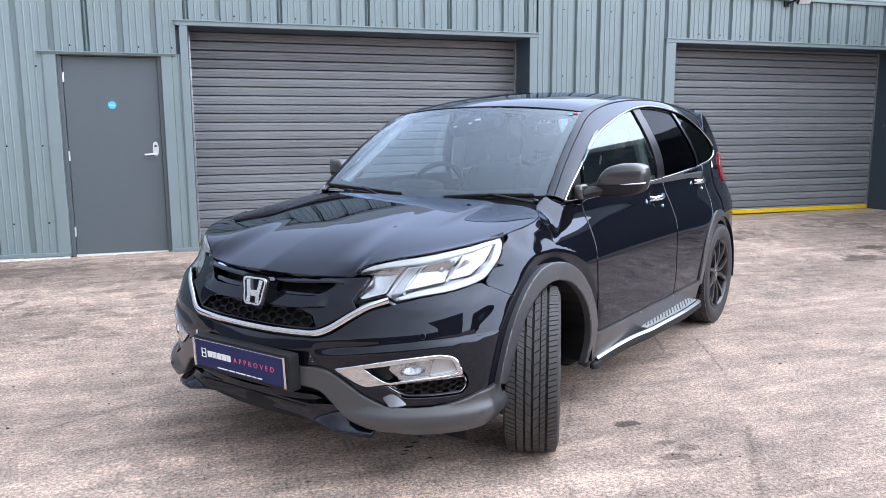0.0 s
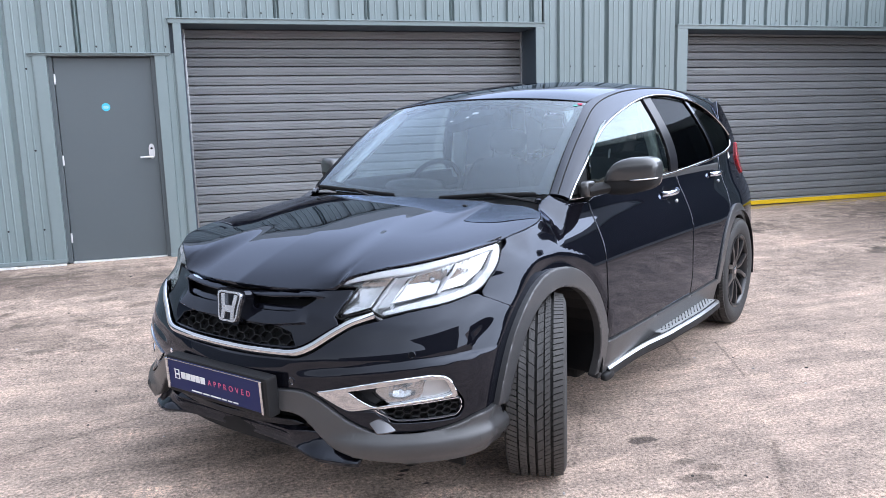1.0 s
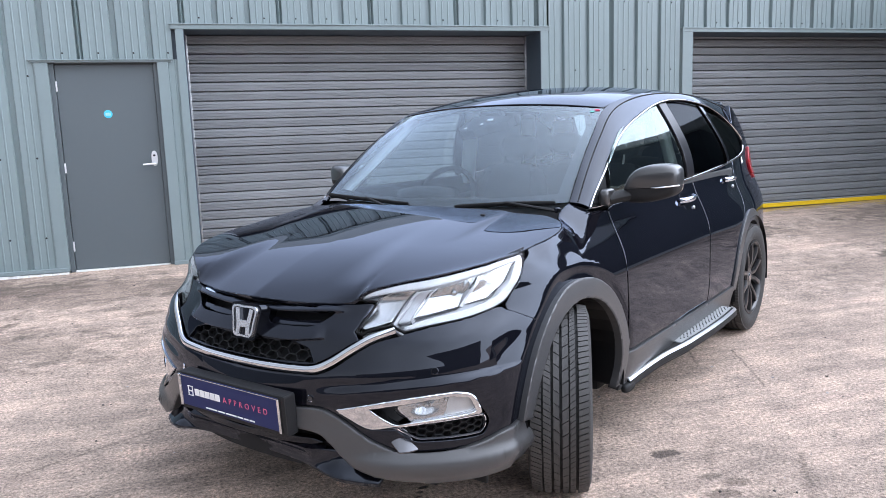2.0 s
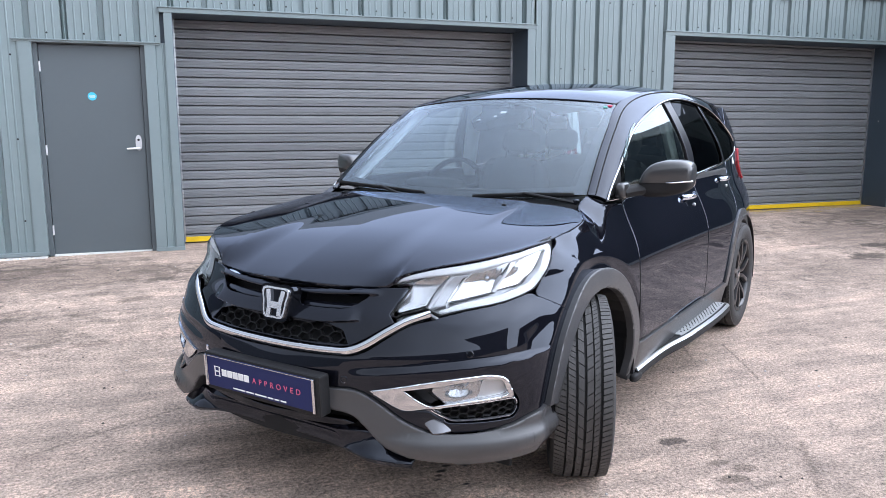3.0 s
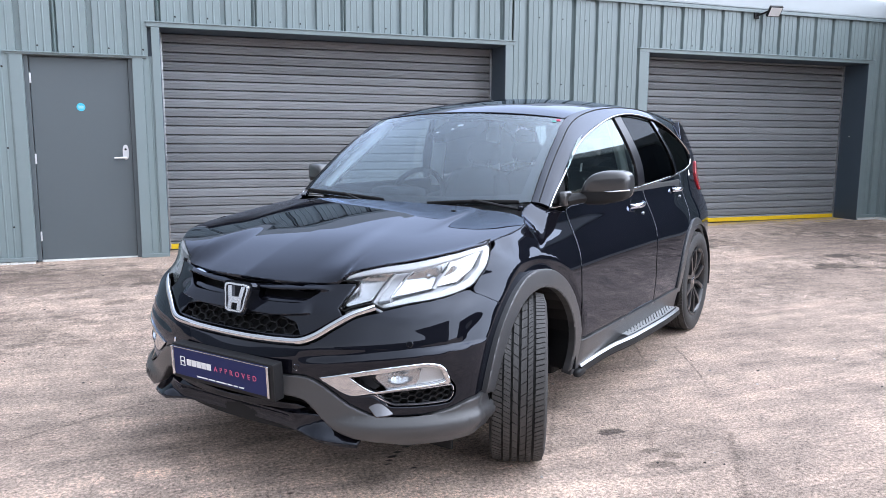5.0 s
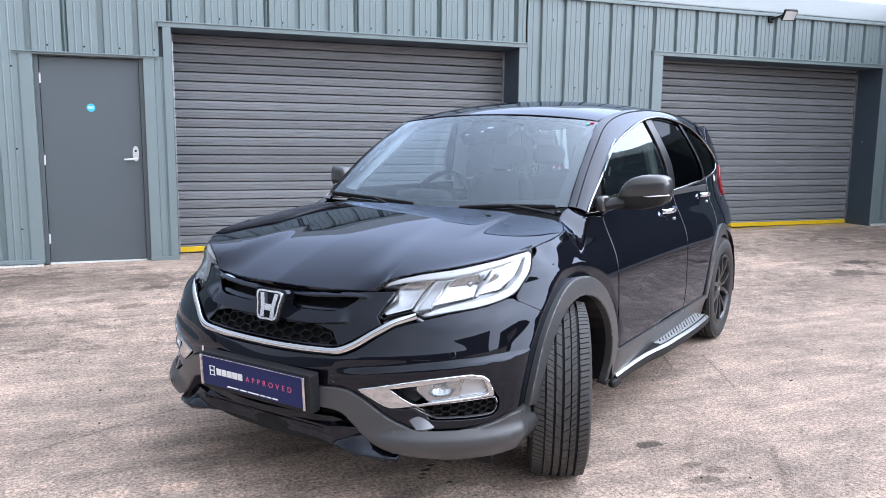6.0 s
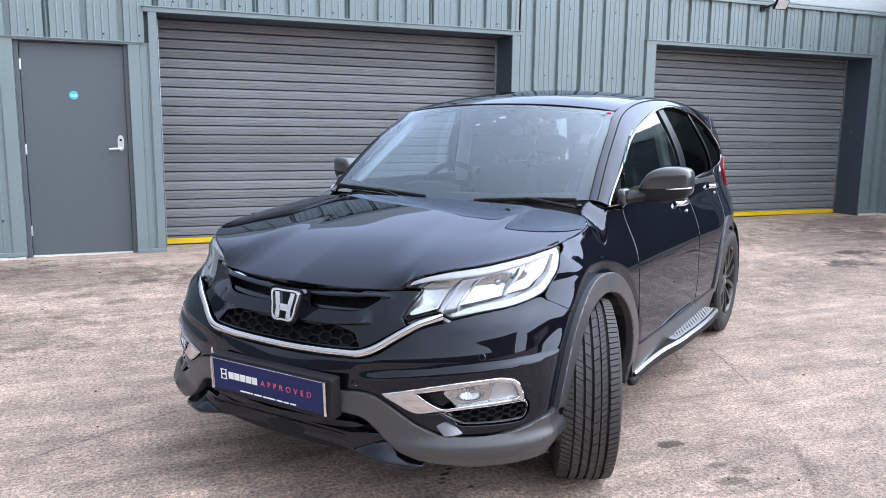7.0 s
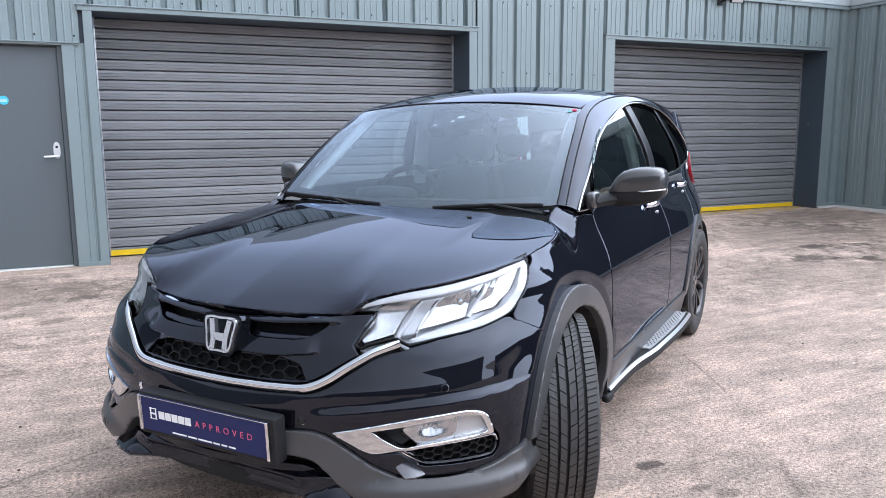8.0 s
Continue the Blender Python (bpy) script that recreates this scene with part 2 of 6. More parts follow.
        mp.inputs["Location"].default_value = (-(x0 * math.cos(th) + y0 * math.sin(th)), x0 * math.sin(th) - y0 * math.cos(th), 0)
        l.new(tc.outputs["Object"], mp.inputs["Vector"])
        sp = n.new("ShaderNodeSeparateXYZ")
        l.new(mp.outputs[0], sp.inputs[0])
        across = calc('ABSOLUTE', calc('MULTIPLY_ADD', calc('SUBTRACT', wave, 0.5), 0.035, sp.outputs[1]), 0)
        along = calc('SUBTRACT', calc('ABSOLUTE', calc('SUBTRACT', sp.outputs[0], ln / 2), 0), ln / 2)
        d = calc('MULTIPLY_ADD', calc('SUBTRACT', crumb, 0.5), 5.5 * wd, calc('MAXIMUM', across, along))
        col = mix('MULTIPLY', 1.0, col, ramp(d, 0.0, wd, (dark, dark, dark), (1, 1, 1)))
    # oil and tyre stains and broad tonal patches, each with its own ragged edge
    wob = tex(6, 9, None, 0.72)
    # the wide ones darken the ground near the building and lighten the foreground
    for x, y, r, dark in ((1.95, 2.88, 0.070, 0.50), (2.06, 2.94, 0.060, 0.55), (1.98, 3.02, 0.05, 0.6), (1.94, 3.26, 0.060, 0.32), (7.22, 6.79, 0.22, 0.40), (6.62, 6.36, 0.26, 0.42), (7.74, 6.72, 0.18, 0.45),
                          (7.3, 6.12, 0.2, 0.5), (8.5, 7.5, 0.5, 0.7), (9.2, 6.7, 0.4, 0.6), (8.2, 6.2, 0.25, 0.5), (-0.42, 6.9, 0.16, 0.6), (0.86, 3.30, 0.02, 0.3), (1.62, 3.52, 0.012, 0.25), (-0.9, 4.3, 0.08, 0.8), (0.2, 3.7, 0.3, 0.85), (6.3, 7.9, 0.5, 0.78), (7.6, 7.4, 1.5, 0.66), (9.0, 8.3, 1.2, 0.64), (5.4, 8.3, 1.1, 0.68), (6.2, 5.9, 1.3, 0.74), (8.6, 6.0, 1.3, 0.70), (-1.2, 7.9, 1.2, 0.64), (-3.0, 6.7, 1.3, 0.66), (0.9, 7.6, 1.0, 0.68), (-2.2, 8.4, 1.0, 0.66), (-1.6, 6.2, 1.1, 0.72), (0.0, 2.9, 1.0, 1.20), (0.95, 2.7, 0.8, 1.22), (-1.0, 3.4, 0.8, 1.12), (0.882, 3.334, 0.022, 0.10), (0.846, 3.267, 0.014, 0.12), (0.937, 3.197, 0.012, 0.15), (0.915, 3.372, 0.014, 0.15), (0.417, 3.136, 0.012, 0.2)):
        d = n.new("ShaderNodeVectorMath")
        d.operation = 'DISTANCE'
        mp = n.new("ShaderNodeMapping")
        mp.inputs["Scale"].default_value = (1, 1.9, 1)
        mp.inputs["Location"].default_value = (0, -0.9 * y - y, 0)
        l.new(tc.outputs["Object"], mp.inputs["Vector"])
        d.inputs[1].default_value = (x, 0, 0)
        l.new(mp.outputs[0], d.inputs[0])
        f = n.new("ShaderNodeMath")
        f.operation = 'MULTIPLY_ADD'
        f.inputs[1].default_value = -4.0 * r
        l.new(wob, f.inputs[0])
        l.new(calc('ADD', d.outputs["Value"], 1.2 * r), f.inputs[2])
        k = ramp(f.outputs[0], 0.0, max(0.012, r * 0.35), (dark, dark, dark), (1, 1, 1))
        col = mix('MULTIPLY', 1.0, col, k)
    # yellow overspray at the foot of the shutter
    sp = n.new("ShaderNodeSeparateXYZ")
    l.new(tc.outputs["Object"], sp.inputs[0])
    edge_ = calc('SUBTRACT', 9.36, sp.outputs[1])
    lim = calc('MULTIPLY_ADD', tex(2.2, 6, ((1, 3, 1), 0), 0.7), 2.2, -0.92)
    spray = calc('MULTIPLY', calc('MULTIPLY', calc('LESS_THAN', edge_, lim), calc('GREATER_THAN', edge_, -0.1)), calc('MULTIPLY', calc('GREATER_THAN', sp.outputs[0], 5.9), calc('LESS_THAN', sp.outputs[0], 10.0)))
    paint = n.new("ShaderNodeRGB")
    paint.outputs[0].default_value = (0.62, 0.40, 0.03, 1)
    col = mix('MIX', calc('MULTIPLY', spray, calc('MULTIPLY', 0.85, ramp(crumb, 0.40, 0.55, (0, 0, 0), (1, 1, 1)))), col, paint.outputs[0])
    l.new(col, b.inputs["Base Color"])
    b.inputs["Roughness"].default_value = 0.82
    b.inputs["Specular IOR Level"].default_value = 0.35
    h = n.new("ShaderNodeMath")
    h.operation = 'MULTIPLY_ADD'
    h.inputs[1].default_value = 0.6
    l.new(tex(45, 5, None, 0.75), h.inputs[0])
    l.new(tex(150, 3, None, 0.7), h.inputs[2])
    bp = n.new("ShaderNodeBump")
    bp.inputs["Strength"].default_value, bp.inputs["Distance"].default_value = 1.0, 0.010
    l.new(h.outputs[0], bp.inputs["Height"])
    l.new(bp.outputs[0], b.inputs["Normal"])
    return m


GROUND = ground_material()


def chip_material():
    """Loose grit: each chip its own grey between dark and pale."""
    m = material("loose_grit", (0.3, 0.27, 0.25), 0.85)
    n, l = m.node_tree.nodes, m.node_tree.links
    g, r = n.new("ShaderNodeNewGeometry"), n.new("ShaderNodeValToRGB")
    e = r.color_ramp.elements
    e[0].color, e[1].color = (0.04, 0.035, 0.033, 1), (0.62, 0.58, 0.55, 1)
    e[0].position, e[1].position = 0.45, 0.95
    l.new(g.outputs["Random Per Island"], r.inputs[0])
    l.new(r.outputs[0], n["Principled BSDF"].inputs["Base Color"])
    return m


GRIT = chip_material()


# ---- mesh helpers ----
def part(name, bm, mat, parent=None, label="", smooth=False):
    """Link a bmesh as one mesh object under its thing."""
    me = bpy.data.meshes.new(name)
    bm.normal_update()
    bm.to_mesh(me)
    bm.free()
    me.materials.append(mat)
    if smooth:
        me.shade_smooth()
        me.set_sharp_from_angle(angle=radians(35))
    ob = new(name, me)
    ob.parent = parent
    if label:
        ob["label"] = label
    return ob


def thing(name, label, category, group="", kind="", at=None):
    ob = tagged(new(name), label, category, group, kind)
    if at is not None:
        ob.matrix_world = at
    return ob


def box(bm, lo, hi, bevel=0.0, m=None):
    """A box between two corners, with bevelled edges."""
    g = bmesh.ops.create_cube(bm, size=1.0)["verts"]
    c, d = [(a + b) / 2 for a, b in zip(lo, hi)], [abs(b - a) for a, b in zip(lo, hi)]
    for v in g:
        v.co = Vector([c[i] + v.co[i] * d[i] for i in range(3)])
    if bevel:
        e = list({e for v in g for e in v.link_edges})
        g = bmesh.ops.bevel(bm, geom=e, offset=bevel, segments=2, affect='EDGES', profile=0.6)["verts"]
    if m is not None:
        vs = {v for v in g}
        for v in vs:
            v.co = m @ v.co
    return bm


def lathe(bm, profile, n=48, axis="y", closed=False):
    """Turn (radius, offset) pairs round the axis through the origin."""
    rings = []
    for k in range(n):
        a = 2 * math.pi * k / n
        rings.append([bm.verts.new((r * math.cos(a), o, r * math.sin(a))) for r, o in profile])
    m = len(profile)
    for k in range(n):
        p, q = rings[k], rings[(k + 1) % n]
        for i in range(m if closed else m - 1):
            j = (i + 1) % m
            bm.faces.new((p[i], p[j], q[j], q[i]))
    return bm


def tube(bm, path, r, n=10, ry=None):
    """A round or oval bar along a path, closed at its ends."""
    path = [Vector(p) for p in path]
    rings = []
    for i, p in enumerate(path):
        t = (path[min(i + 1, len(path) - 1)] - path[max(i - 1, 0)]).normalized()
        a = t.cross(Vector((0, 0, 1)))
        a = Vector((1, 0, 0)) if a.length < 1e-4 else a.normalized()
        b = a.cross(t).normalized()
        rr = r[i] if isinstance(r, (list, tuple)) else r
        rb = rr if ry is None else ry
        rings.append([bm.verts.new(p + a * (rr * math.cos(2 * math.pi * k / n)) + b * (rb * math.sin(2 * math.pi * k / n))) for k in range(n)])
    for p, q in zip(rings[:-1], rings[1:]):
        for k in range(n):
            bm.faces.new((p[k], p[(k + 1) % n], q[(k + 1) % n], q[k]))
    bm.faces.new(rings[0][::-1])
    bm.faces.new(rings[-1])
    return bm


def spline(pts, n=8, closed=False):
    """A smooth line through points; a point with a trailing True is a corner."""
    P = [np.array([float(x) for x in p if not isinstance(x, bool)]) for p in pts]
    C = [any(isinstance(x, bool) and x for x in p) for p in pts]
    k, out = len(P), []
    for i in range(k if closed else k - 1):
        a, b = P[i], P[(i + 1) % k]
        ta = (b - P[i - 1]) / 2 if (closed or i > 0) else b - a
        tb = (P[(i + 2) % k] - a) / 2 if (closed or i + 2 < k) else b - a
        ln = np.linalg.norm(b - a)
        ta = b - a if C[i] else ta * min(1, ln / (np.linalg.norm(ta) + 1e-9) * 1.2)
        tb = b - a if C[(i + 1) % k] else tb * min(1, ln / (np.linalg.norm(tb) + 1e-9) * 1.2)
        steps = 2 if C[i] and C[(i + 1) % k] else n
        for j in range(steps):
            t = j / steps
            out.append((2 * t ** 3 - 3 * t * t + 1) * a + (t ** 3 - 2 * t * t + t) * ta + (3 * t * t - 2 * t ** 3) * b + (t ** 3 - t * t) * tb)
    if not closed:
        out.append(P[-1])
    return [tuple(p) for p in out]


def offset_loop(loop, d):
    """A closed flat loop moved inwards by d."""
    L = np.array(loop)
    area = sum(L[i - 1][0] * L[i][1] - L[i][0] * L[i - 1][1] for i in range(len(L)))
    sgn = 1 if area > 0 else -1
    out = []
    for i in range(len(L)):
        a, b = L[i] - L[i - 1], L[(i + 1) % len(L)] - L[i]
        a, b = a / (np.linalg.norm(a) + 1e-9), b / (np.linalg.norm(b) + 1e-9)
        n = np.array((-a[1] - b[1], a[0] + b[0])) * sgn
        ln = np.linalg.norm(n)
        n = n / ln if ln > 1e-6 else np.array((-a[1], a[0])) * sgn
        out.append(tuple(L[i] + n * d / max(0.45, ln / 2)))
    return out


def panel(name, f, loop, mat, parent, holes=(), lift=0.0, thick=0.014, step=0.04, edge=0.004, sides=1, label="", steps=None, closed=False):
    """A formed sheet (closed: a pane with a back): the flat outline (with holes) carried onto the surface f(a, b), with rolled edges and a returned rim.
    sides: 1 the left side of the car, -1 the right."""
    bm = bmesh.new()
    outer, inner = [], []
    for lp, d in [(loop, edge)] + [(h, -edge) for h in holes]:
        o = [bm.verts.new((p[0], p[1], 0)) for p in lp]
        i = [bm.verts.new((p[0], p[1], 0)) for p in offset_loop(lp, d)]
        n = len(o)
        for k in range(n):
            bm.faces.new((o[k], o[(k + 1) % n], i[(k + 1) % n], i[k]))
        inner += [bm.edges.get((i[k], i[(k + 1) % n])) for k in range(n)]
    bmesh.ops.triangle_fill(bm, edges=inner, use_beauty=True, use_dissolve=False)
    X = np.array([v.co[:2] for v in bm.verts])
    st = steps or (step, step)
    for ax in (0, 1):
        lo, hi = X[:, ax].min(), X[:, ax].max()
        for c in np.arange(lo + st[ax] * 0.5, hi, st[ax]):
            no = (1, 0, 0) if ax == 0 else (0, 1, 0)
            bmesh.ops.bisect_plane(bm, geom=bm.verts[:] + bm.edges[:] + bm.faces[:], plane_co=[float(c) * x for x in no], plane_no=no, dist=1e-6)
    bm.verts.index_update()
    D = np.array([v.co[:2] for v in bm.verts])
    bound = {v.index for e in bm.edges if len(e.link_faces) == 1 for v in e.verts}
    faces = [[v.index for v in fc.verts] for fc in bm.faces if fc.calc_area() > 1e-9]
    mids = {}
    for e in bm.edges:
        if len(e.link_faces) == 1:
            c = e.link_faces[0].calc_center_median()
            mids[tuple(v.index for v in e.verts)] = np.array(c[:2])
    bm.free()
    h = 1e-3
    P = f(D[:, 0], D[:, 1])
    da = (f(D[:, 0] + h, D[:, 1]) - f(D[:, 0] - h, D[:, 1]))
    db = (f(D[:, 0], D[:, 1] + h) - f(D[:, 0], D[:, 1] - h))
    N = np.cross(da, db)
    N /= np.linalg.norm(N, axis=1)[:, None] + 1e-12
    mid = np.array([1.35, 0.0, 0.55])
    if np.sum((P - mid) * N) < 0:
        N = -N
    # outward tilt of the rolled edge
    tilt = np.zeros_like(P)
    for (a, b), c in mids.items():
        q = f(np.array([c[0]]), np.array([c[1]]))[0]
        for v in (a, b):
            w = P[v] - q
            tilt[v] += w / (np.linalg.norm(w) + 1e-9)
    NN = N.copy()
    top = P + N * lift
    for v in bound:
        t = tilt[v] / (np.linalg.norm(tilt[v]) + 1e-9)
        NN[v] = N[v] + 0.9 * t
        NN[v] /= np.linalg.norm(NN[v])
        top[v] -= N[v] * edge * 0.6
    verts = [tuple(p) for p in top]
    back = {}
    for v in (range(len(top)) if closed else sorted(bound)):
        back[v] = len(verts)
        verts.append(tuple(top[v] - N[v] * thick))
    polys, normals = [], []

    def face_n(ix):
        a = np.zeros(3)
        pts = [np.array(verts[i]) for i in ix]
        for i in range(len(pts)):
            a += np.cross(pts[i - 1], pts[i])
        return a
    for fc in faces:
        if np.dot(face_n(fc), N[fc[0]]) < 0:
            fc = fc[::-1]
        polys.append(fc)
        normals += [(N if closed else NN)[i] for i in fc]
        if closed:
            polys.append([back[i] for i in fc[::-1]])
            normals += [-N[i] for i in fc[::-1]]
    for (a, b) in mids:
        q = [a, b, back[b], back[a]]
        n = face_n(q)
        if np.dot(n, tilt[a] + tilt[b]) < 0:
            q, n = q[::-1], -n
        polys.append(q)
        n = n / (np.linalg.norm(n) + 1e-12)
        normals += [n] * 4
    if sides == 1:
        verts = [(x, -y, z) for x, y, z in verts]
        k, nn = 0, []
        for i, fc in enumerate(polys):
            seg = normals[k:k + len(fc)]
            k += len(fc)
            polys[i] = fc[::-1]
            nn += [np.array((a[0], -a[1], a[2])) for a in seg[::-1]]
        normals = nn
    me = bpy.data.meshes.new(name)
    me.from_pydata(verts, [], polys)
    me.materials.append(mat)
    me.shade_smooth()
    me.normals_split_custom_set([tuple(n) for n in normals])
    ob = new(name, me)
    ob.parent = parent
    if label:
        ob["label"] = label
    if mat in (GLASS, SIDE_GLASS, PRIVACY, LENS):
        ob.visible_shadow = False
    return ob


def ribbon(path, wide):
    """The outline of a band of the given width along an open flat path."""
    L = np.array(path)
    t = np.gradient(L, axis=0)
    t /= np.linalg.norm(t, axis=1)[:, None] + 1e-9
    n = np.stack([-t[:, 1], t[:, 0]], 1)
    wd = np.broadcast_to(np.asarray(wide, float), (len(L),))[:, None] / 2
    return [tuple(p) for p in L + n * wd] + [tuple(p) for p in (L - n * wd)[::-1]]
# ---- body surfaces (car frame: s back from the front axle, w to the car's left, z up) ----
def curve(xs, ys):
    """A smooth monotone curve through a few knots."""
    xs, ys = np.array(xs, float), np.array(ys, float)
    d = np.diff(ys) / np.diff(xs)
    m = np.concatenate([[d[0]], [0 if a * b <= 0 else 2 * a * b / (a + b) for a, b in zip(d[:-1], d[1:])], [d[-1]]])

    def at(x):
        x = np.clip(np.asarray(x, float), xs[0], xs[-1])
        i = np.clip(np.searchsorted(xs, x) - 1, 0, len(xs) - 2)
        h = xs[i + 1] - xs[i]
        t = (x - xs[i]) / h
        return ((2 * t ** 3 - 3 * t * t + 1) * ys[i] + (t ** 3 - 2 * t * t + t) * h * m[i]
                + (3 * t * t - 2 * t ** 3) * ys[i + 1] + (t ** 3 - t * t) * h * m[i + 1])
    return at


def eased(xs, ys, width=.035):
    """The same kind of curve with its bends spread out evenly, so that reflections run smoothly over it."""
    rough = curve(xs, ys)
    x = np.linspace(xs[0], xs[-1], 121)
    k = np.exp(-((x[:, None] - x[None, :]) / width) ** 2 / 2)
    tilt = (ys[-1] - ys[0]) / (xs[-1] - xs[0])
    flat = rough(x) - ys[0] - tilt * (x - xs[0])
    return curve(x, k @ flat / k.sum(1) + ys[0] + tilt * (x - xs[0]))


nose = curve((.16, .25, .35, .52, .60, .68, .76, .84, .90, .97, 1.10), (-.80, -.85, -.86, -.848, -.83, -.785, -.752, -.705, -.65, -.57, -.42))
sweep = curve((.16, .30, .50, .64, .74, .82, .90, .97, 1.10), (.44, .47, .50, .56, .64, .70, .70, .66, .62))
flank = eased((.16, .30, .42, .55, .70, .80, .90, .97, 1.04, 1.10, 1.20, 1.30, 1.40, 1.50, 1.60), (.82, .85, .872, .880, .874, .861, .833, .803, .780, .768, .750, .725, .693, .655, .605))
tail_taper = curve((0, 2.3, 2.8, 3.2, 3.7), (1, 1, .978, .920, .82))
U1 = 1.2
# how square the plan's corner is at each height
corner = curve((.16, .30, .45, .52, .58, .65, .72, .79, .84, .89, .93, .97, 1.05), (2.1, 1.92, 1.92, 2.03, 2.2, 2.48, 2.62, 2.40, 2.50, 2.9, 2.95, 2.45, 2.2))


def smooth(x, a, b):
    t = np.clip((x - a) / (b - a), 0, 1)
    return t * t * (3 - 2 * t)


shoulder = eased((.60, .70, .80, .90, .97, 1.04, 1.10, 1.20, 1.30), (0, -.002, -.007, -.001, .011, .012, .011, .005, 0))


def side_w(s, z):
    door = np.exp(-((np.asarray(s) - 1.35) / .75) ** 4)
    rolled = shoulder(z) * smooth(np.asarray(s), .06, .24)
    return flank(z) * tail_taper(s) - rolled - door * (.004 * np.exp(-((z - .62) / .13) ** 2) - .006 * np.exp(-((z - .955) / .05) ** 2))


fold_hi = curve((.25, .39, .57, .72, .83, 1.00, 1.20), (.610, .632, .668, .700, .738, .765, .77))
fold_top = curve((.25, .40, .58, .80, 1.00, 1.20), (.570, .594, .618, .627, .624, .62))
fold_low = curve((.25, .40, .60, .82, 1.00, 1.20), (.535, .557, .580, .600, .612, .615))


def bumper_fold(u, z):
    """The upright hollow above the bumper's ledge, and the ledge itself."""
    hi, top, low = fold_hi(u), fold_top(u), fold_low(u)
    x = (hi - z) / .034
    deep = .20 * .034 * np.logaddexp(0, x)
    most = .20 * (hi - top) + .004
    deep = most * np.tanh(deep / most)
    return deep * smooth(z, low, top) * smooth(u, .27, .42) * (1 - smooth(u, .92, 1.12))


def skin(u, z):
    """Point of the outer body at u (distance round the plan from the nose) and height z."""
    u, z = np.asarray(u, float), np.asarray(z, float)
    n, d = nose(z), sweep(z)
    f = np.clip(u / U1, 0, 1) * math.pi / 2
    s_side = n + d + np.maximum(u - U1, 0)
    e = corner(z)
    r = (np.abs(np.cos(f)) ** e + np.abs(np.sin(f)) ** e) ** (-1 / e)
    s = np.where(u < U1, n + d * (1 - r * np.cos(f)), s_side)
    w = np.where(u < U1, flank(z) * r * np.sin(f), side_w(s_side, z))
    tuck = .012 * (1 - smooth(np.hypot(s - .11, z - .346), .474, .54)) * smooth(u, .98, 1.22)
    w = w - tuck
    fold = bumper_fold(u, z)
    s, w = s + fold * np.cos(f), w - fold * np.sin(f)
    return np.stack([s, w, z + 0 * s], -1)


def u_of_s(s, z):
    n, d = nose(z), sweep(z)
    e, c = corner(z), np.clip(1 - (s - n) / d, 0, 1)
    return np.where(s < n + d, U1 * np.arctan2((1 - c ** e) ** (1 / e), c) / (math.pi / 2), U1 + s - n - d)


bonnet_mid = eased((-.80, -.74, -.68, -.60, -.40, -.13, .20, .40), (.84, .864, .880, .903, .955, 1.007, 1.058, 1.086))


front_line = curve((0, .20, .36, .42, .447, .528, .663, .748, .784, .80, .85), (-.735, -.712, -.672, -.654, -.633, -.585, -.476, -.329, -.182, -.10, .02))
bonnet_edge = curve((0, .20, .36, .42, .447, .528, .663, .748, .784, .80, .85), (.834, .830, .834, .844, .873, .898, .926, .948, .964, .972, .985))


crease_line = curve((-.60, -.42, -.30, -.14, .05, .30), (.400, .430, .470, .503, .497, .490))


def bonnet_front(w):
    return front_line(np.abs(w))


def bonnet_z(s, w):
    w = np.abs(w)
    x = w / .8

    def base(s):
        return bonnet_mid(s) - (.024 + .02 * np.clip(s, -.62, .25)) * x ** 2 - .018 * x ** 8
    e = bonnet_front(w)
    roll = np.maximum(base(e) - bonnet_edge(w), -.004) * np.exp(-np.maximum(s - e, 0) / (.15 - .105 * smooth(w, .25, .42)))
    line = crease_line(s)
    crease = .007 * (1 / (1 + np.exp((w - line) / .009))) * smooth(s, -.28, .12) - .003 * smooth(s, -.35, .05)
    outer = .012 * .02 * np.logaddexp(0, (w - line) / .02) * smooth(s, -.35, .10)
    return base(s) - roll + crease - outer

# ---- ground ----
def rise(x, y):
    """The yard is level round the car and climbs a little towards the building."""
    t = np.clip((y - 5.0) / 4.0, 0, 1.12)
    return (t * t * (3 - 2 * t) if np.isscalar(t) else np.where(t < 1, t * t * (3 - 2 * t), 1)) * (0.083 + 0.0083 * np.clip(x, -6, 11))


def build_ground():
    xs = np.concatenate([[-300, -120, -60, -30], np.arange(-16, 16.1, 0.8), [30, 60, 120, 300]])
    ys = np.concatenate([[-300, -120, -60, -30], np.arange(-12, 14.1, 0.5), [30, 60, 120, 300]])
    X, Y = np.meshgrid(xs, ys, indexing="ij")
    Z = rise(X, Y)
    verts = np.stack([X, Y, Z], -1).reshape(-1, 3)
    n = len(ys)
    faces = [(i * n + j, (i + 1) * n + j, (i + 1) * n + j + 1, i * n + j + 1) for i in range(len(xs) - 1) for j in range(n - 1)]
    me = bpy.data.meshes.new("ground")
    me.from_pydata([tuple(v) for v in verts], [], faces)
    me.materials.append(GROUND)
    me.shade_smooth()
    tagged(new("ground", me), "worn pinkish grey concrete yard with scuffs and oil stains", "ground", kind="structure")


build_ground()


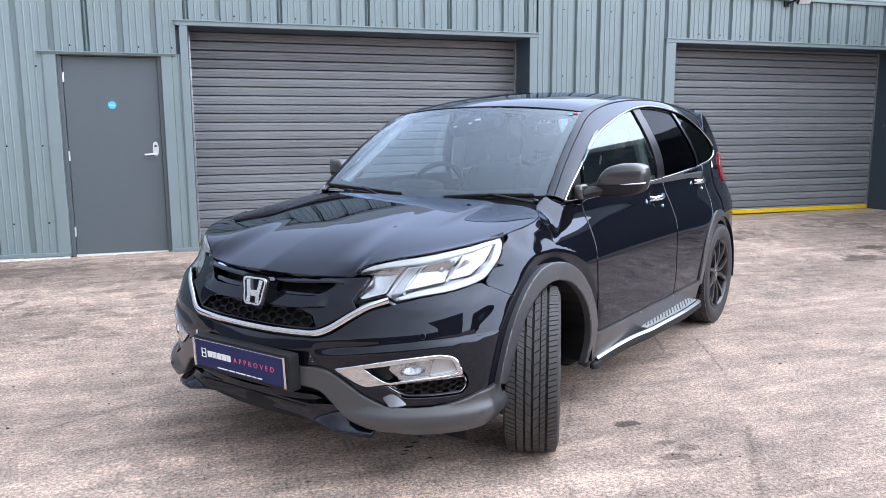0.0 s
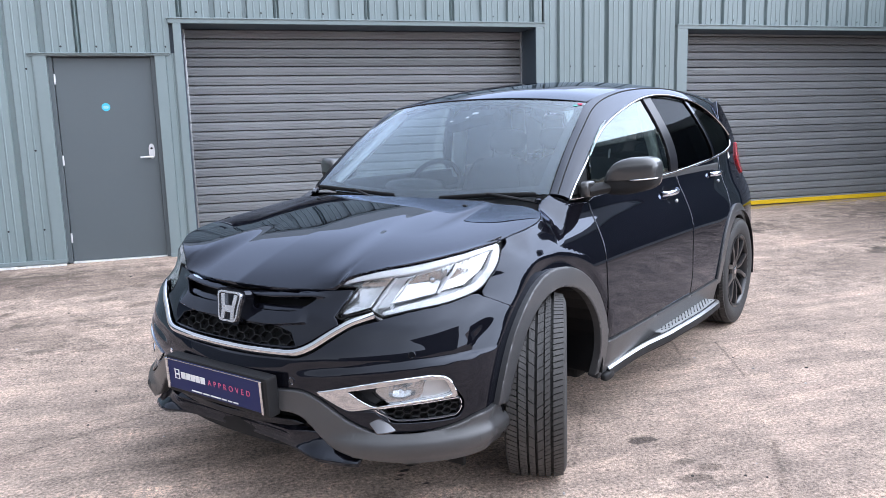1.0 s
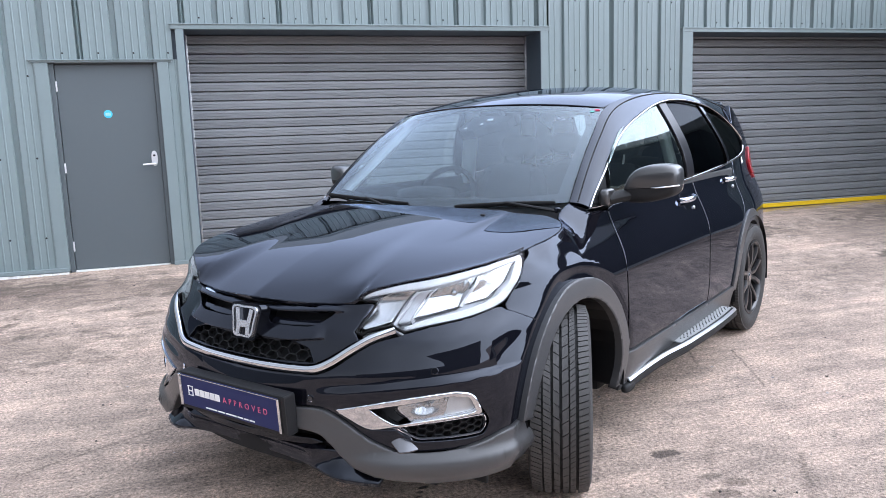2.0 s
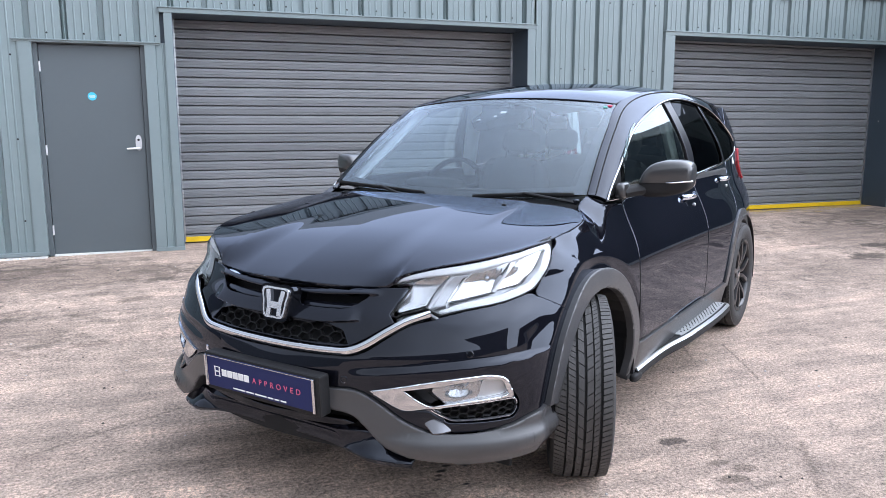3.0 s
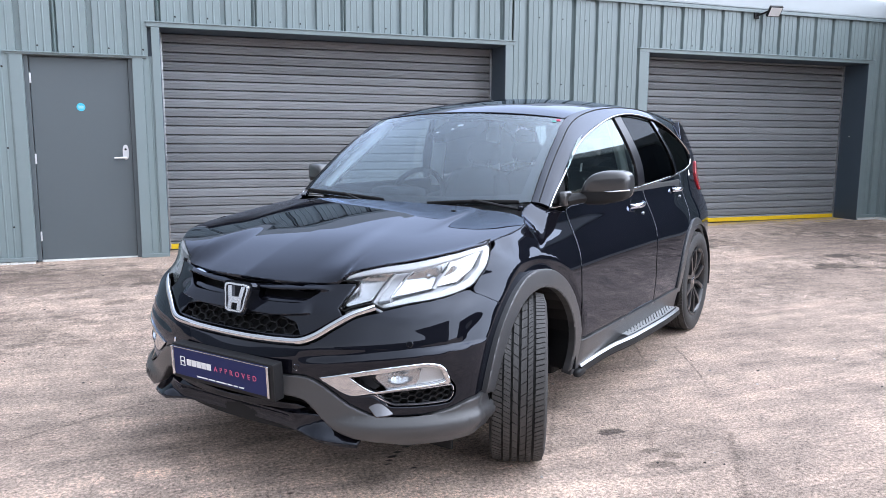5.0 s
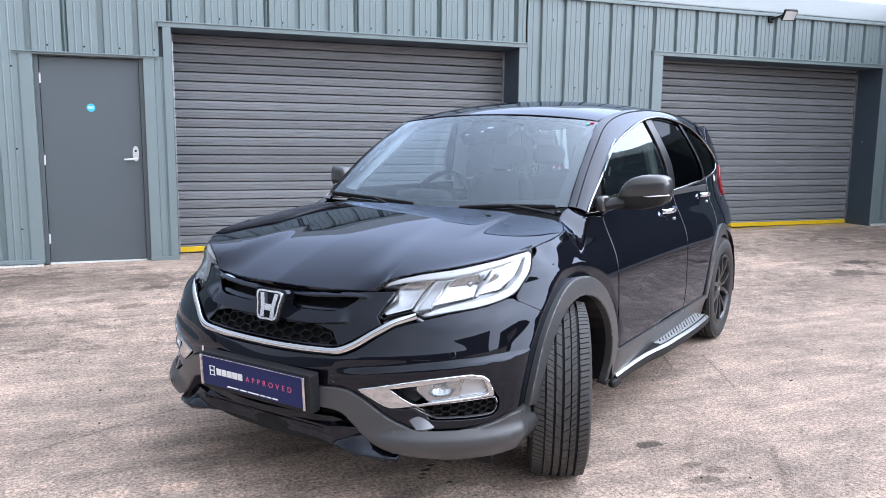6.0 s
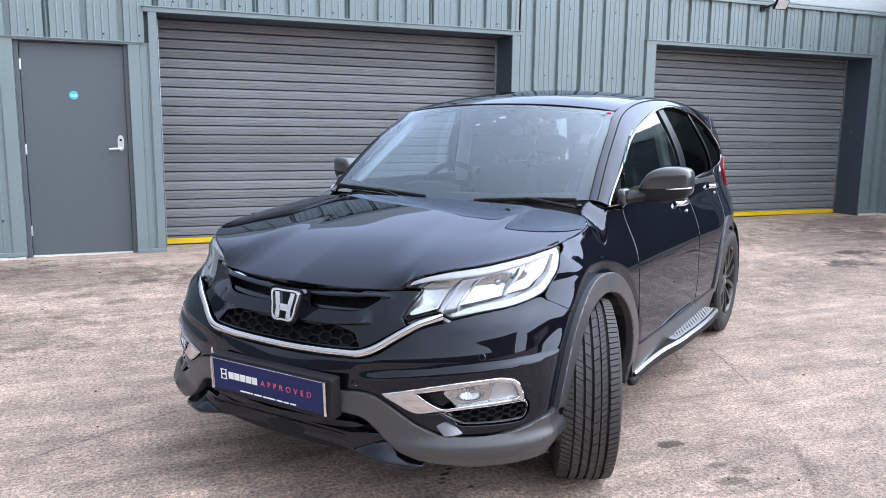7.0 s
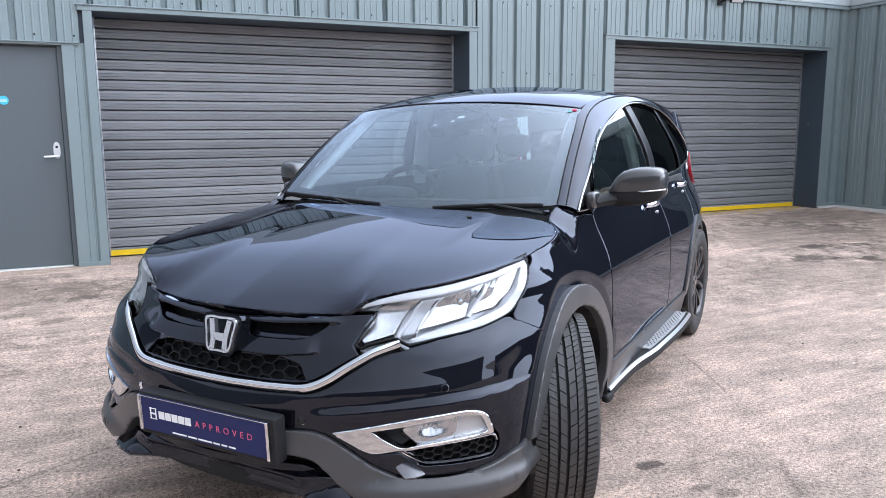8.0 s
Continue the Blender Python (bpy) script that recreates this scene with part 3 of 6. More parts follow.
def loose_grit():
    """Small stones and crumbs lying on the yard."""
    rnd = random.Random(7)
    verts, faces = [], []
    for i in range(1500):
        x, y = rnd.uniform(-4, 9), rnd.uniform(1.2, 8.7)
        r = 0.0018 + 0.0075 * rnd.random() ** 4
        k, h, a0 = len(verts), r * rnd.uniform(0.5, 0.9), rnd.random() * 6.28
        z = float(rise(x, y))
        for j in range(5):
            a = a0 + j * 1.2566
            q = r * rnd.uniform(0.7, 1.3)
            verts.append((x + q * math.cos(a), y + q * math.sin(a), z - 0.0005))
        for j in range(5):
            p = verts[k + j]
            verts.append((x + (p[0] - x) * 0.6, y + (p[1] - y) * 0.6, z + h * rnd.uniform(0.8, 1.1)))
        faces += [tuple(k + 5 + j for j in range(5))] + [(k + j, k + (j + 1) % 5, k + 5 + (j + 1) % 5, k + 5 + j) for j in range(5)]
    me = bpy.data.meshes.new("loose_grit")
    me.from_pydata(verts, [], faces)
    me.materials.append(GRIT)
    tagged(new("loose_grit", me), "scattered small stones and crumbs on the concrete yard", "grit", kind="stuff")


loose_grit()

# ---- building ----
FACE = 8.985          # outer face of the cladding
ROOF = 3.12           # eaves
PITCH = 0.3275
LINTEL, DOOR_LINTEL = 2.50, 2.175
S1, S2, DOOR = (-0.006, 3.962), (6.03, 9.885), (-1.29, -0.283)
SHUT = 9.41

wall = tagged(new("wall_north"), "grey-green profiled steel building wall with two shutter openings", "wall", kind="structure")
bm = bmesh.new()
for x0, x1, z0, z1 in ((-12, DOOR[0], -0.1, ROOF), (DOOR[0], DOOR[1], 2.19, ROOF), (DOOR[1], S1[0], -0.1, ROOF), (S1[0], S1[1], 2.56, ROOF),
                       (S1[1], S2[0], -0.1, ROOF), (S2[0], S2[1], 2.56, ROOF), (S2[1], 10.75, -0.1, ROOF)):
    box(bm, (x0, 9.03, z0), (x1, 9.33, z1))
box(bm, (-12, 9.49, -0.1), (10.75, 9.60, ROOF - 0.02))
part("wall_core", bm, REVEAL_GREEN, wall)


def profile_line(a0, a1):
    """Cladding profile between two places along a wall: wide crowns with slight stiffeners, narrow troughs."""
    pts = [(a0, 0.0)]
    k = math.floor((a0 - 4.9) / PITCH) - 1
    while True:
        c = 4.9 + k * PITCH
        if c - 0.05 > a1:
            break
        shape = [(-0.030, 0.0), (-0.024, 0.040), (0.020, 0.040), (0.032, 0.0)]
        for off in (0.095, 0.164, 0.233):
            shape += [(off - 0.010, 0.0), (off - 0.004, -0.006), (off + 0.004, -0.006), (off + 0.010, 0.0)]
        for o, d in shape:
            if a0 + 0.002 < c + o < a1 - 0.002:
                pts.append((c + o, d))
        k += 1
    pts.append((a1, 0.0))
    return pts


def sheet(name, a0, a1, z0, z1, place, parent):
    """One profiled sheet: the front line, its returns top and bottom, and a back."""
    bm = bmesh.new()
    line = profile_line(a0, a1)
    rows = []
    for z in (z0, z1):
        rows.append([bm.verts.new(place(a, d, z)) for a, d in line] )
        rows.append([bm.verts.new(place(a, 0.0445, z)) for a, d in line])
    f0, b0, f1, b1 = rows
    for i in range(len(line) - 1):
        bm.faces.new((f0[i], f0[i + 1], f1[i + 1], f1[i]))
        bm.faces.new((b0[i + 1], b0[i], b1[i], b1[i + 1]))
        bm.faces.new((f0[i + 1], f0[i], b0[i], b0[i + 1]))
        bm.faces.new((f1[i], f1[i + 1], b1[i + 1], b1[i]))
    bmesh.ops.recalc_face_normals(bm, faces=bm.faces[:])
    return part(name, bm, STEEL_GREEN, parent)


def screw_mesh():
    bm = bmesh.new()
    bmesh.ops.create_cone(bm, cap_ends=True, segments=8, radius1=0.011, radius2=0.009, depth=0.006)
    bmesh.ops.create_cone(bm, cap_ends=True, segments=6, radius1=0.006, radius2=0.0055, depth=0.010, matrix=Matrix.Translation((0, 0, 0.006)))
    me = bpy.data.meshes.new("screw")
    bm.to_mesh(me)
    bm.free()
    me.materials.append(BLACK)
    return me


SCREW = screw_mesh()


def screw(x, y, z, parent, turn=(90, 0, 0)):
    ob = new("screw", SCREW)
    ob.parent = parent
    ob.matrix_world = pose(x, y, z, *turn)


north = lambda a, d, z: (a, FACE + d, z)
for x0, x1, z0, z1 in ((-7.0, -1.41, 0.10, ROOF), (-1.41, -0.125, 2.205, ROOF), (-0.18, -0.083, 0.09, 2.2), (-0.125, 4.07, 2.555, ROOF), (4.05, 5.885, 0.13, ROOF),
                       (5.885, 9.97, 2.555, ROOF), (9.96, 10.30, 0.17, ROOF)):
    a = x0
    while a < x1 - 1e-6:
        b = min(x1, 4.9 + (math.floor((a - 4.9) / (3 * PITCH) + 1e-6) + 1) * 3 * PITCH)
        if b - a < 0.06:
            b = min(x1, b + 3 * PITCH)
        sh = sheet("cladding_sheet", a, b, z0, z1, north, wall)
        k = math.ceil((a - 4.9) / PITCH)
        while 4.9 + k * PITCH + 0.17 < b:
            xx = 4.9 + k * PITCH + 0.17
            if xx > a + 0.03:
                rows = (z0 + 0.06,) if z0 > 1 else (0.45, 1.25, 2.05, 2.85)
                for zz in rows:
                    screw(xx, FACE - 0.003, zz, wall)
            k += 1
        a = b

# flashings round the openings
def flashing(name, lo, hi, mat=TRIM_GREEN, bevel=0.004, parent=wall):
    bm = bmesh.new()
    box(bm, lo, hi, bevel)
    return part(name, bm, mat, parent)


for x0, x1, z in ((-0.127, 4.076, LINTEL), (5.88, 9.975, LINTEL)):
    flashing("lintel_flashing", (x0, 8.958, z), (x1, 9.03, z + 0.050))
    flashing("drip_flashing", (x0 - 0.012, 8.945, z + 0.044), (x1 + 0.012, 9.03, z + 0.058))
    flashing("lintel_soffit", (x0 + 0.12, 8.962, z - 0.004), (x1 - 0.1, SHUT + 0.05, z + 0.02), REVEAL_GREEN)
flashing("lintel_flashing", (-1.45, 8.958, DOOR_LINTEL), (-0.14, 9.03, DOOR_LINTEL + 0.022))
flashing("drip_flashing", (-1.462, 8.942, DOOR_LINTEL + 0.018), (-0.13, 9.03, DOOR_LINTEL + 0.030))
for x0, x1, z0, z1 in ((-1.41, -1.292, 0.10, DOOR_LINTEL), (-0.283, -0.178, 0.09, DOOR_LINTEL), (-0.085, -0.006, 0.09, LINTEL), (3.962, 4.055, 0.12, LINTEL),
                       (5.882, 6.03, 0.14, LINTEL), (9.885, 9.965, 0.17, LINTEL)):
    flashing("jamb_flashing", (x0, 8.962, z0), (x1, 9.03, z1))
# reveals, their shade already in the dark green
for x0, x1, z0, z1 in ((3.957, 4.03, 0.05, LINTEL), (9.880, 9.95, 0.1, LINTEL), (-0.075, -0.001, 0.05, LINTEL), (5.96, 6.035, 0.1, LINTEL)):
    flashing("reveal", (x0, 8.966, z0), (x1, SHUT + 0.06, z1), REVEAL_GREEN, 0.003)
flashing("reveal_conduit_box", (9.872, 9.20, 1.42), (9.885, 9.215, 1.435), SATIN, 0.002)
for x0, x1, z in ((-7, -1.30, 0.10), (-0.285, 0.0, 0.085), (9.89, 10.30, 0.205), (4.0, 5.95, 0.150)):
    flashing("base_flashing", (x0, 8.950, z - 0.004), (x1, 9.03, z + 0.035))
    bm = bmesh.new()
    n = max(4, int((x1 - x0) / 0.02))
    rnd = random.Random(int(x0 * 10) + 5)
    prev = None
    for i in range(n + 1):
        x = x0 + (x1 - x0) * i / n
        zb = float(rise(x, 8.95)) - 0.03
        y = 8.956 - rnd.random() * 0.012
        row = [bm.verts.new(p) for p in ((x, y - 0.012 * rnd.random(), zb), (x, y, z - 0.006 - 0.010 * rnd.random()), (x, 9.03, z - 0.004), (x, 9.03, zb))]
        if prev:
            for k in range(4):
                bm.faces.new((prev[k], prev[(k + 1) % 4], row[(k + 1) % 4], row[k]))
        prev = row
    part("mortar_bed", bm, MORTAR, wall, "pale crumbling mortar bed under the cladding")

# eaves
bm = bmesh.new()
box(bm, (-12, 8.962, ROOF + 0.036), (10.62, 9.20, ROOF + 0.30), 0.02)
part("fascia", bm, FASCIA, wall, "pale grey fascia above the cladding")
bm = bmesh.new()
box(bm, (-12, 8.955, ROOF - 0.006), (10.33, 9.06, ROOF + 0.030), 0.005)
box(bm, (-12, 8.948, ROOF - 0.016), (10.33, 8.958, ROOF + 0.012), 0.002)
part("eaves_trim", bm, TRIM_GREEN, wall)
bm = bmesh.new()
v = [bm.verts.new(p) for p in ((-12, 9.22, ROOF + 0.02), (24, 9.22, ROOF + 0.02), (24, 22, ROOF + 0.55), (-12, 22, ROOF + 0.55), (-12, 9.22, ROOF - 0.05), (24, 9.22, ROOF - 0.05), (24, 22, ROOF + 0.45), (-12, 22, ROOF + 0.45))]
for q in ((0, 1, 2, 3), (7, 6, 5, 4), (0, 4, 5, 1), (1, 5, 6, 2), (2, 6, 7, 3), (3, 7, 4, 0)):
    bm.faces.new([v[i] for i in q])
tagged(part("roof", bm, FAR_WALL), "low-pitched grey steel roof of the building", "roof", kind="structure")

east = tagged(new("wall_east"), "grey-green profiled steel return wall, continued unseen as a plain dark wall", "wall", kind="structure")
bm = bmesh.new()
# unseen past the first sheet: plain, dark and stepped to shape the car's reflections
box(bm, (10.345, 5.0, -0.1), (10.65, 9.03, ROOF))
box(bm, (10.345, -5.2, -0.1), (10.65, 4.996, 1.5))
part("wall_core", bm, REVEAL_GREEN, east)
eastern = lambda a, d, z: (10.30 + d, a, z)
sheet("cladding_sheet", 8.0025, 8.985, 0.21, ROOF, eastern, east)
flashing("base_flashing", (10.272, -5.2, 0.205), (10.345, 8.96, 0.24), parent=east)
flashing("mortar_bed", (10.258, -5.2, -0.02), (10.345, 8.955, 0.202), MORTAR, 0.004, east)
flashing("eaves_trim", (10.268, 5.0, ROOF - 0.01), (10.40, 8.95, ROOF + 0.03), parent=east)
flashing("fascia", (10.280, 5.0, ROOF + 0.036), (10.60, 8.955, ROOF + 0.30), FASCIA, 0.02, east)

# plain walls that close the yard out of sight
for nm, lo, hi, h in (("wall_south", (-30, -18.3, -0.1), (17.5, -18, 6.8), 0), ("wall_west", (-24.3, -18, -0.1), (-24, 26, 3.4), 0)):
    bm = bmesh.new()
    box(bm, lo, hi)
    tagged(part(nm, bm, FAR_WALL), "plain dark grey wall closing the yard", "wall", kind="structure")


# ---- roller shutters ----
def roller_shutter(x0, x1, z0, z1, first, label):
    root = thing("roller_shutter", label, "roller shutter", "shutters of the building", at=Matrix.Translation((x0, SHUT, z0)))
    p = 0.1005
    prof = ((0.0, 0.022), (0.004, 0.022), (0.006, 0.006), (0.010, -0.008), (0.030, -0.0098), (0.033, -0.0055), (0.037, -0.0098), (0.060, -0.0105), (0.063, -0.006), (0.067, -0.0102), (0.090, -0.0082), (0.0945, -0.004), (0.097, 0.006), (0.1003, 0.022))
    bm = bmesh.new()
    L = x1 - x0
    rows = []
    for x in (0.0, L):
        rows.append([bm.verts.new((x, d, z)) for z, d in prof])
    a, b = rows
    for i in range(len(prof) - 1):
        bm.faces.new((a[i], b[i], b[i + 1], a[i + 1]))
    bk = [bm.verts.new((x, 0.022, z)) for x in (0.0, L) for z in (0.0, p - 0.0003)]
    bm.faces.new((bk[1], bk[3], bk[2], bk[0]))
    me = bpy.data.meshes.new("lath")
    bm.to_mesh(me)
    bm.free()
    me.materials.append(SHUTTER)
    z = first - z0
    while z0 + z < z1:
        ob = new("lath", me)
        ob.parent = root
        ob.location = (0, 0, z)
        z += p
    bm = bmesh.new()
    box(bm, (0, -0.022, -0.004), (L, 0.02, 0.053), 0.003)
    part("bottom_bar", bm, YELLOW, root, "yellow painted bottom bar")
    for x in (0.0, L - 0.022):
        bm = bmesh.new()
        box(bm, (x, -0.03, 0.0), (x + 0.022, 0.03, z1 - z0), 0.003)
        part("guide_rail", bm, SATIN, root)
    return root


roller_shutter(S1[0], S1[1], 0.105, 2.56, 0.083, "closed graphite steel roller shutter with a yellow bottom bar")
roller_shutter(S2[0], S2[1], 0.172, 2.56, 0.15, "closed graphite steel roller shutter with yellow base, near corner")


# ---- door ----
def build_door():
    root = tagged(new("door_1"), "closed slate grey steel personnel door with lever handle", "door", kind="structure")
    y = 9.045
    bm = bmesh.new()
    box(bm, (-1.246, y, 0.095), (-0.330, y + 0.05, 2.162), 0.003)
    part("leaf", bm, DOORGREY, root)
    bm = bmesh.new()
    box(bm, (-1.292, y - 0.03, 0.08), (-1.250, y + 0.08, 2.178), 0.003)
    box(bm, (-0.326, y - 0.03, 0.08), (-0.283, y + 0.08, 2.178), 0.003)
    box(bm, (-1.25, y - 0.03, 2.166), (-0.326, y + 0.08, 2.178), 0.003)
    part("frame", bm, DOORGREY, root)
    bm = bmesh.new()
    box(bm, (-1.25, y - 0.02, 0.06), (-0.326, y + 0.06, 0.092), 0.003)
    part("threshold", bm, MORTAR, root)
    for z in (0.29, 1.09, 1.90):
        bm = bmesh.new()
        tube(bm, ((-1.250, y - 0.010, z), (-1.250, y - 0.010, z + 0.10)), 0.009, 10)
        box(bm, (-1.262, y - 0.009, z), (-1.236, y - 0.004, z + 0.10), 0.001)
        part("hinge", bm, HANDLE, root, smooth=True)
    bm = bmesh.new()
    n = 24
    ring = []
    for i in range(n):
        a = 2 * math.pi * i / n
        ring.append((0.030 * math.cos(a) - 0.393, 1.205 + 0.075 * (1 if math.sin(a) > 0 else -1) * min(1, abs(math.sin(a)) * 1.0) ** 0.7 * 1.05))
    vs0 = [bm.verts.new((x, y - 0.012, z)) for x, z in ring]
    vs1 = [bm.verts.new((x * 1.0, y + 0.001, z)) for x, z in ring]
    bm.faces.new(vs0)
    for i in range(n):
        bm.faces.new((vs0[i], vs1[i], vs1[(i + 1) % n], vs0[(i + 1) % n]))
    bmesh.ops.recalc_face_normals(bm, faces=bm.faces[:])
    bmesh.ops.bevel(bm, geom=[e for e in bm.edges if all(v in vs0 for v in e.verts)], offset=0.004, segments=2, affect='EDGES')
    handle = part("door_handle", bm, HANDLE, root, "satin steel lever handle on an oval plate", smooth=True)
    bm = bmesh.new()
    tube(bm, ((-0.393, y - 0.012, 1.150), (-0.393, y - 0.048, 1.150), (-0.41, y - 0.055, 1.150), (-0.505, y - 0.055, 1.146)), (0.010, 0.010, 0.011, 0.009), 10)
    part("lever", bm, HANDLE, handle, smooth=True)
    bm = bmesh.new()
    bmesh.ops.create_cone(bm, cap_ends=True, segments=16, radius1=0.012, radius2=0.011, depth=0.012, matrix=pose(-0.393, y - 0.016, 1.235, 90, 0, 0))
    part("lock_cylinder", bm, BLACK, handle)
    bm = bmesh.new()
    bmesh.ops.create_cone(bm, cap_ends=True, segments=40, radius1=0.041, radius2=0.040, depth=0.003, matrix=pose(-0.797, y - 0.0015, 1.668, 90, 0, 0))
    disc = part("sign_disc", bm, CYAN, root, "round pale blue notice disc")
    bm = bmesh.new()
    bmesh.ops.create_cone(bm, cap_ends=False, segments=40, radius1=0.0385, radius2=0.0385, depth=0.001, matrix=pose(-0.797, y - 0.0035, 1.668, 90, 0, 0))
    for i, (w, z) in enumerate(((0.026, 0.010), (0.030, 0.0), (0.024, -0.010))):
        box(bm, (-0.797 - w, y - 0.0042, 1.668 + z - 0.0022), (-0.797 + w, y - 0.003, 1.668 + z + 0.0022))
    part("print", bm, WHITE, disc)


build_door()


# ---- floodlight ----
def floodlight():
    root = thing("floodlight", "small white-faced floodlight on a bracket under the eaves", "lamp", at=pose(7.88, 8.78, 3.085, 0, 0, 0))
    m = pose(0, 0, 0.02, -52, 0, -12)
    bm = bmesh.new()
    box(bm, (-0.092, -0.075, -0.02), (0.092, 0.075, 0.02), 0.006, m)
    body = part("housing", bm, BLACK, root)
    bm = bmesh.new()
    box(bm, (-0.080, -0.063, -0.024), (0.080, 0.063, -0.019), 0.002, m)
    part("glass_face", bm, WHITE, body, "white diffusing glass face")
    bm = bmesh.new()
    box(bm, (-0.080, -0.063, 0.019), (0.080, 0.063, 0.024), 0.002, m)
    part("back_fins", bm, BLACK, body)
    bm = bmesh.new()
    tube(bm, ((-0.09, 0.02, 0.02), (-0.13, 0.10, -0.01), (-0.13, 0.19, -0.02)), 0.012, 8)
    box(bm, (-0.17, 0.18, -0.06), (-0.09, 0.20, 0.03), 0.004)
    part("bracket", bm, BLACK, root)


floodlight()

# ---- the car: x runs back from a point just ahead of the front axle, -y is its left side ----
AXLE_F, AXLE_R, HUB = 0.11, 2.73, 0.346
car = thing("car", "glossy black compact SUV with dark alloys, parked with wheels turned", "car", at=pose(0.870, 3.788, 0, 0, 0, 37.4))


def both(u, z):
    """The front of the body, u counted to both sides."""
    p = skin(np.abs(u), z)
    p[..., 1] *= np.sign(u)
    return p


def flanks(s, z):
    p = skin(u_of_s(np.asarray(s, float), np.asarray(z, float)), z)
    return p


def hood(s, w):
    return np.stack([s + 0 * w, w + 0 * s, bonnet_z(s, w)], -1)


def screen(x, y):
    """Windscreen: x across, y up the slope."""
    t, ax = y / 0.73, x / 0.69
    k = 0.022 * 4 * t * (1 - t)
    s = (0.27 + 0.11 * ax ** 2) * (1 - t) + (0.85 + 0.09 * ax ** 2) * t - 0.62 * k
    z = (1.048 + 0.032 * ax ** 2) * (1 - t) + (1.510 - 0.035 * ax ** 2) * t + 0.78 * k
    return np.stack([s, ax * (0.695 - 0.085 * t), z], -1)


roof_mid = curve((.80, .85, 1.10, 1.50, 1.90, 2.40, 2.80, 3.10), (1.495, 1.512, 1.568, 1.612, 1.622, 1.608, 1.575, 1.53))


def roofing(s, w):
    return np.stack([s + 0 * w, w + 0 * s, roof_mid(s) - 0.060 * np.abs(w / 0.61) ** 2.2], -1)


RAIL_A = [tuple(screen(np.array(0.69), np.array(0.73 * t))) for t in (0.0, 0.33, 0.66, 1.0)] + [tuple(roofing(np.array(s), np.array(0.605))) for s in (1.30, 1.80, 2.30, 2.75, 3.02)]
RAIL_C = [tuple(flanks(np.array(s), np.array(z))) for s, z in ((.43, 1.055), (.58, 1.172), (.79, 1.305), (1.10, 1.418), (1.49, 1.497), (1.87, 1.524), (2.29, 1.499), (2.80, 1.370), (3.06, 1.262))]
RA, RC = np.array(spline(RAIL_A, 8)), np.array(spline(RAIL_C, 8))


def rail(a, b):
    """Pillar and roof rail: a along (0 to 8), b across in metres (0 to 0.14)."""
    i = np.clip(np.asarray(a, float) * 8, 0, len(RA) - 1.001)
    k = i.astype(int)
    f = (i - k)[..., None]
    A, C = RA[k] * (1 - f) + RA[k + 1] * f, RC[k] * (1 - f) + RC[k + 1] * f
    t = (np.asarray(b) / 0.14)[..., None]
    return A * (1 - t) + C * t + 4 * t * (1 - t) * np.array((-0.002, 0.004, 0.006))


def side_glass(s, z):
    """Side glass: curved from sill to roof, leaning in a little more than the body round it."""
    p = flanks(s, z)
    x = np.clip((np.asarray(z, float) - 1.08) / .40, 0, 1.1)
    p[..., 1] += .022 * np.sin(np.pi * np.clip(x, 0, 1) ** .6) - .012 * x
    return p


def mirrored(half):
    """A closed outline from its half, given from the middle line outwards and back."""
    return list(half) + [(-p[0], *p[1:]) for p in half[::-1] if abs(p[0]) > 1e-6]


def arc(c, r, a0, a1, n=14):
    return [(c[0] + r * math.cos(radians(a0 + (a1 - a0) * i / n)), c[1] + r * math.sin(radians(a0 + (a1 - a0) * i / n))) for i in range(n + 1)]


def as_u(pts):
    return [(float(u_of_s(s, z)), z) for s, z in pts]


R_ARCH = 0.455
FA, RA_C = (AXLE_F, HUB), (AXLE_R, HUB)

# bonnet
front_edge = [(float(bonnet_front(w)) - 0.003, w) for w in np.linspace(0, 0.778, 22)]
half = front_edge + spline([(-.13, .782), (0, .788), (.06, .787), (.14, .775), (.215, .735), (.25, .66)], 6)[1:] + spline([(.25, .66), (.215, .40), (.205, 0.0)], 8)[1:-1]
loop = half + [(.205, 0.0)] + [(s, -w) for s, w in half[::-1] if w > 1e-6]
panel("bonnet", hood, loop, PAINT, car, thick=0.010, step=0.022)
for w in (-0.43, 0.43):
    bm = bmesh.new()
    box(bm, (0.12, -w - 0.010, 0), (0.13, -w + 0.010, 0.008), 0.003)
    for v in bm.verts:
        v.co.z += float(bonnet_z(v.co.x, -v.co.y)) - 0.003
    part("washer_jet", bm, BLACK, car)

# cowl below the windscreen
loop = [(.19, -.70), (.19, .70), (.45, .72), (.45, -.72)]
panel("cowl", lambda s, w: hood(s, w) - np.array((0, 0, .022)), loop, BLACK, car, step=0.08)

# the wing's crown between bonnet corner and screen pillar
CROWN_S = (-.140, 0.0, .06, .146, .20, .25, .30, .36, .43)
CROWN_P = [(s, w, float(bonnet_z(s, w)) - .002) for s, w in ((-.136, .780), (0.0, .793), (.06, .791), (.146, .779), (.187, .760), (.222, .739), (.256, .706))] + [(.310, .692, 1.058), (.382, .694, 1.079)]
crown_in = [eased(CROWN_S, [p[k] for p in CROWN_P], .018) for k in range(3)]
crown_z = eased((-.34, -.22, -.15, -.07, 0.0, .08, .16, .24, .30, .36, .43), (.965, .940, .895, .865, .855, .852, .860, .895, .938, .985, 1.040))
crown_top = lambda s: crown_in[2](s)


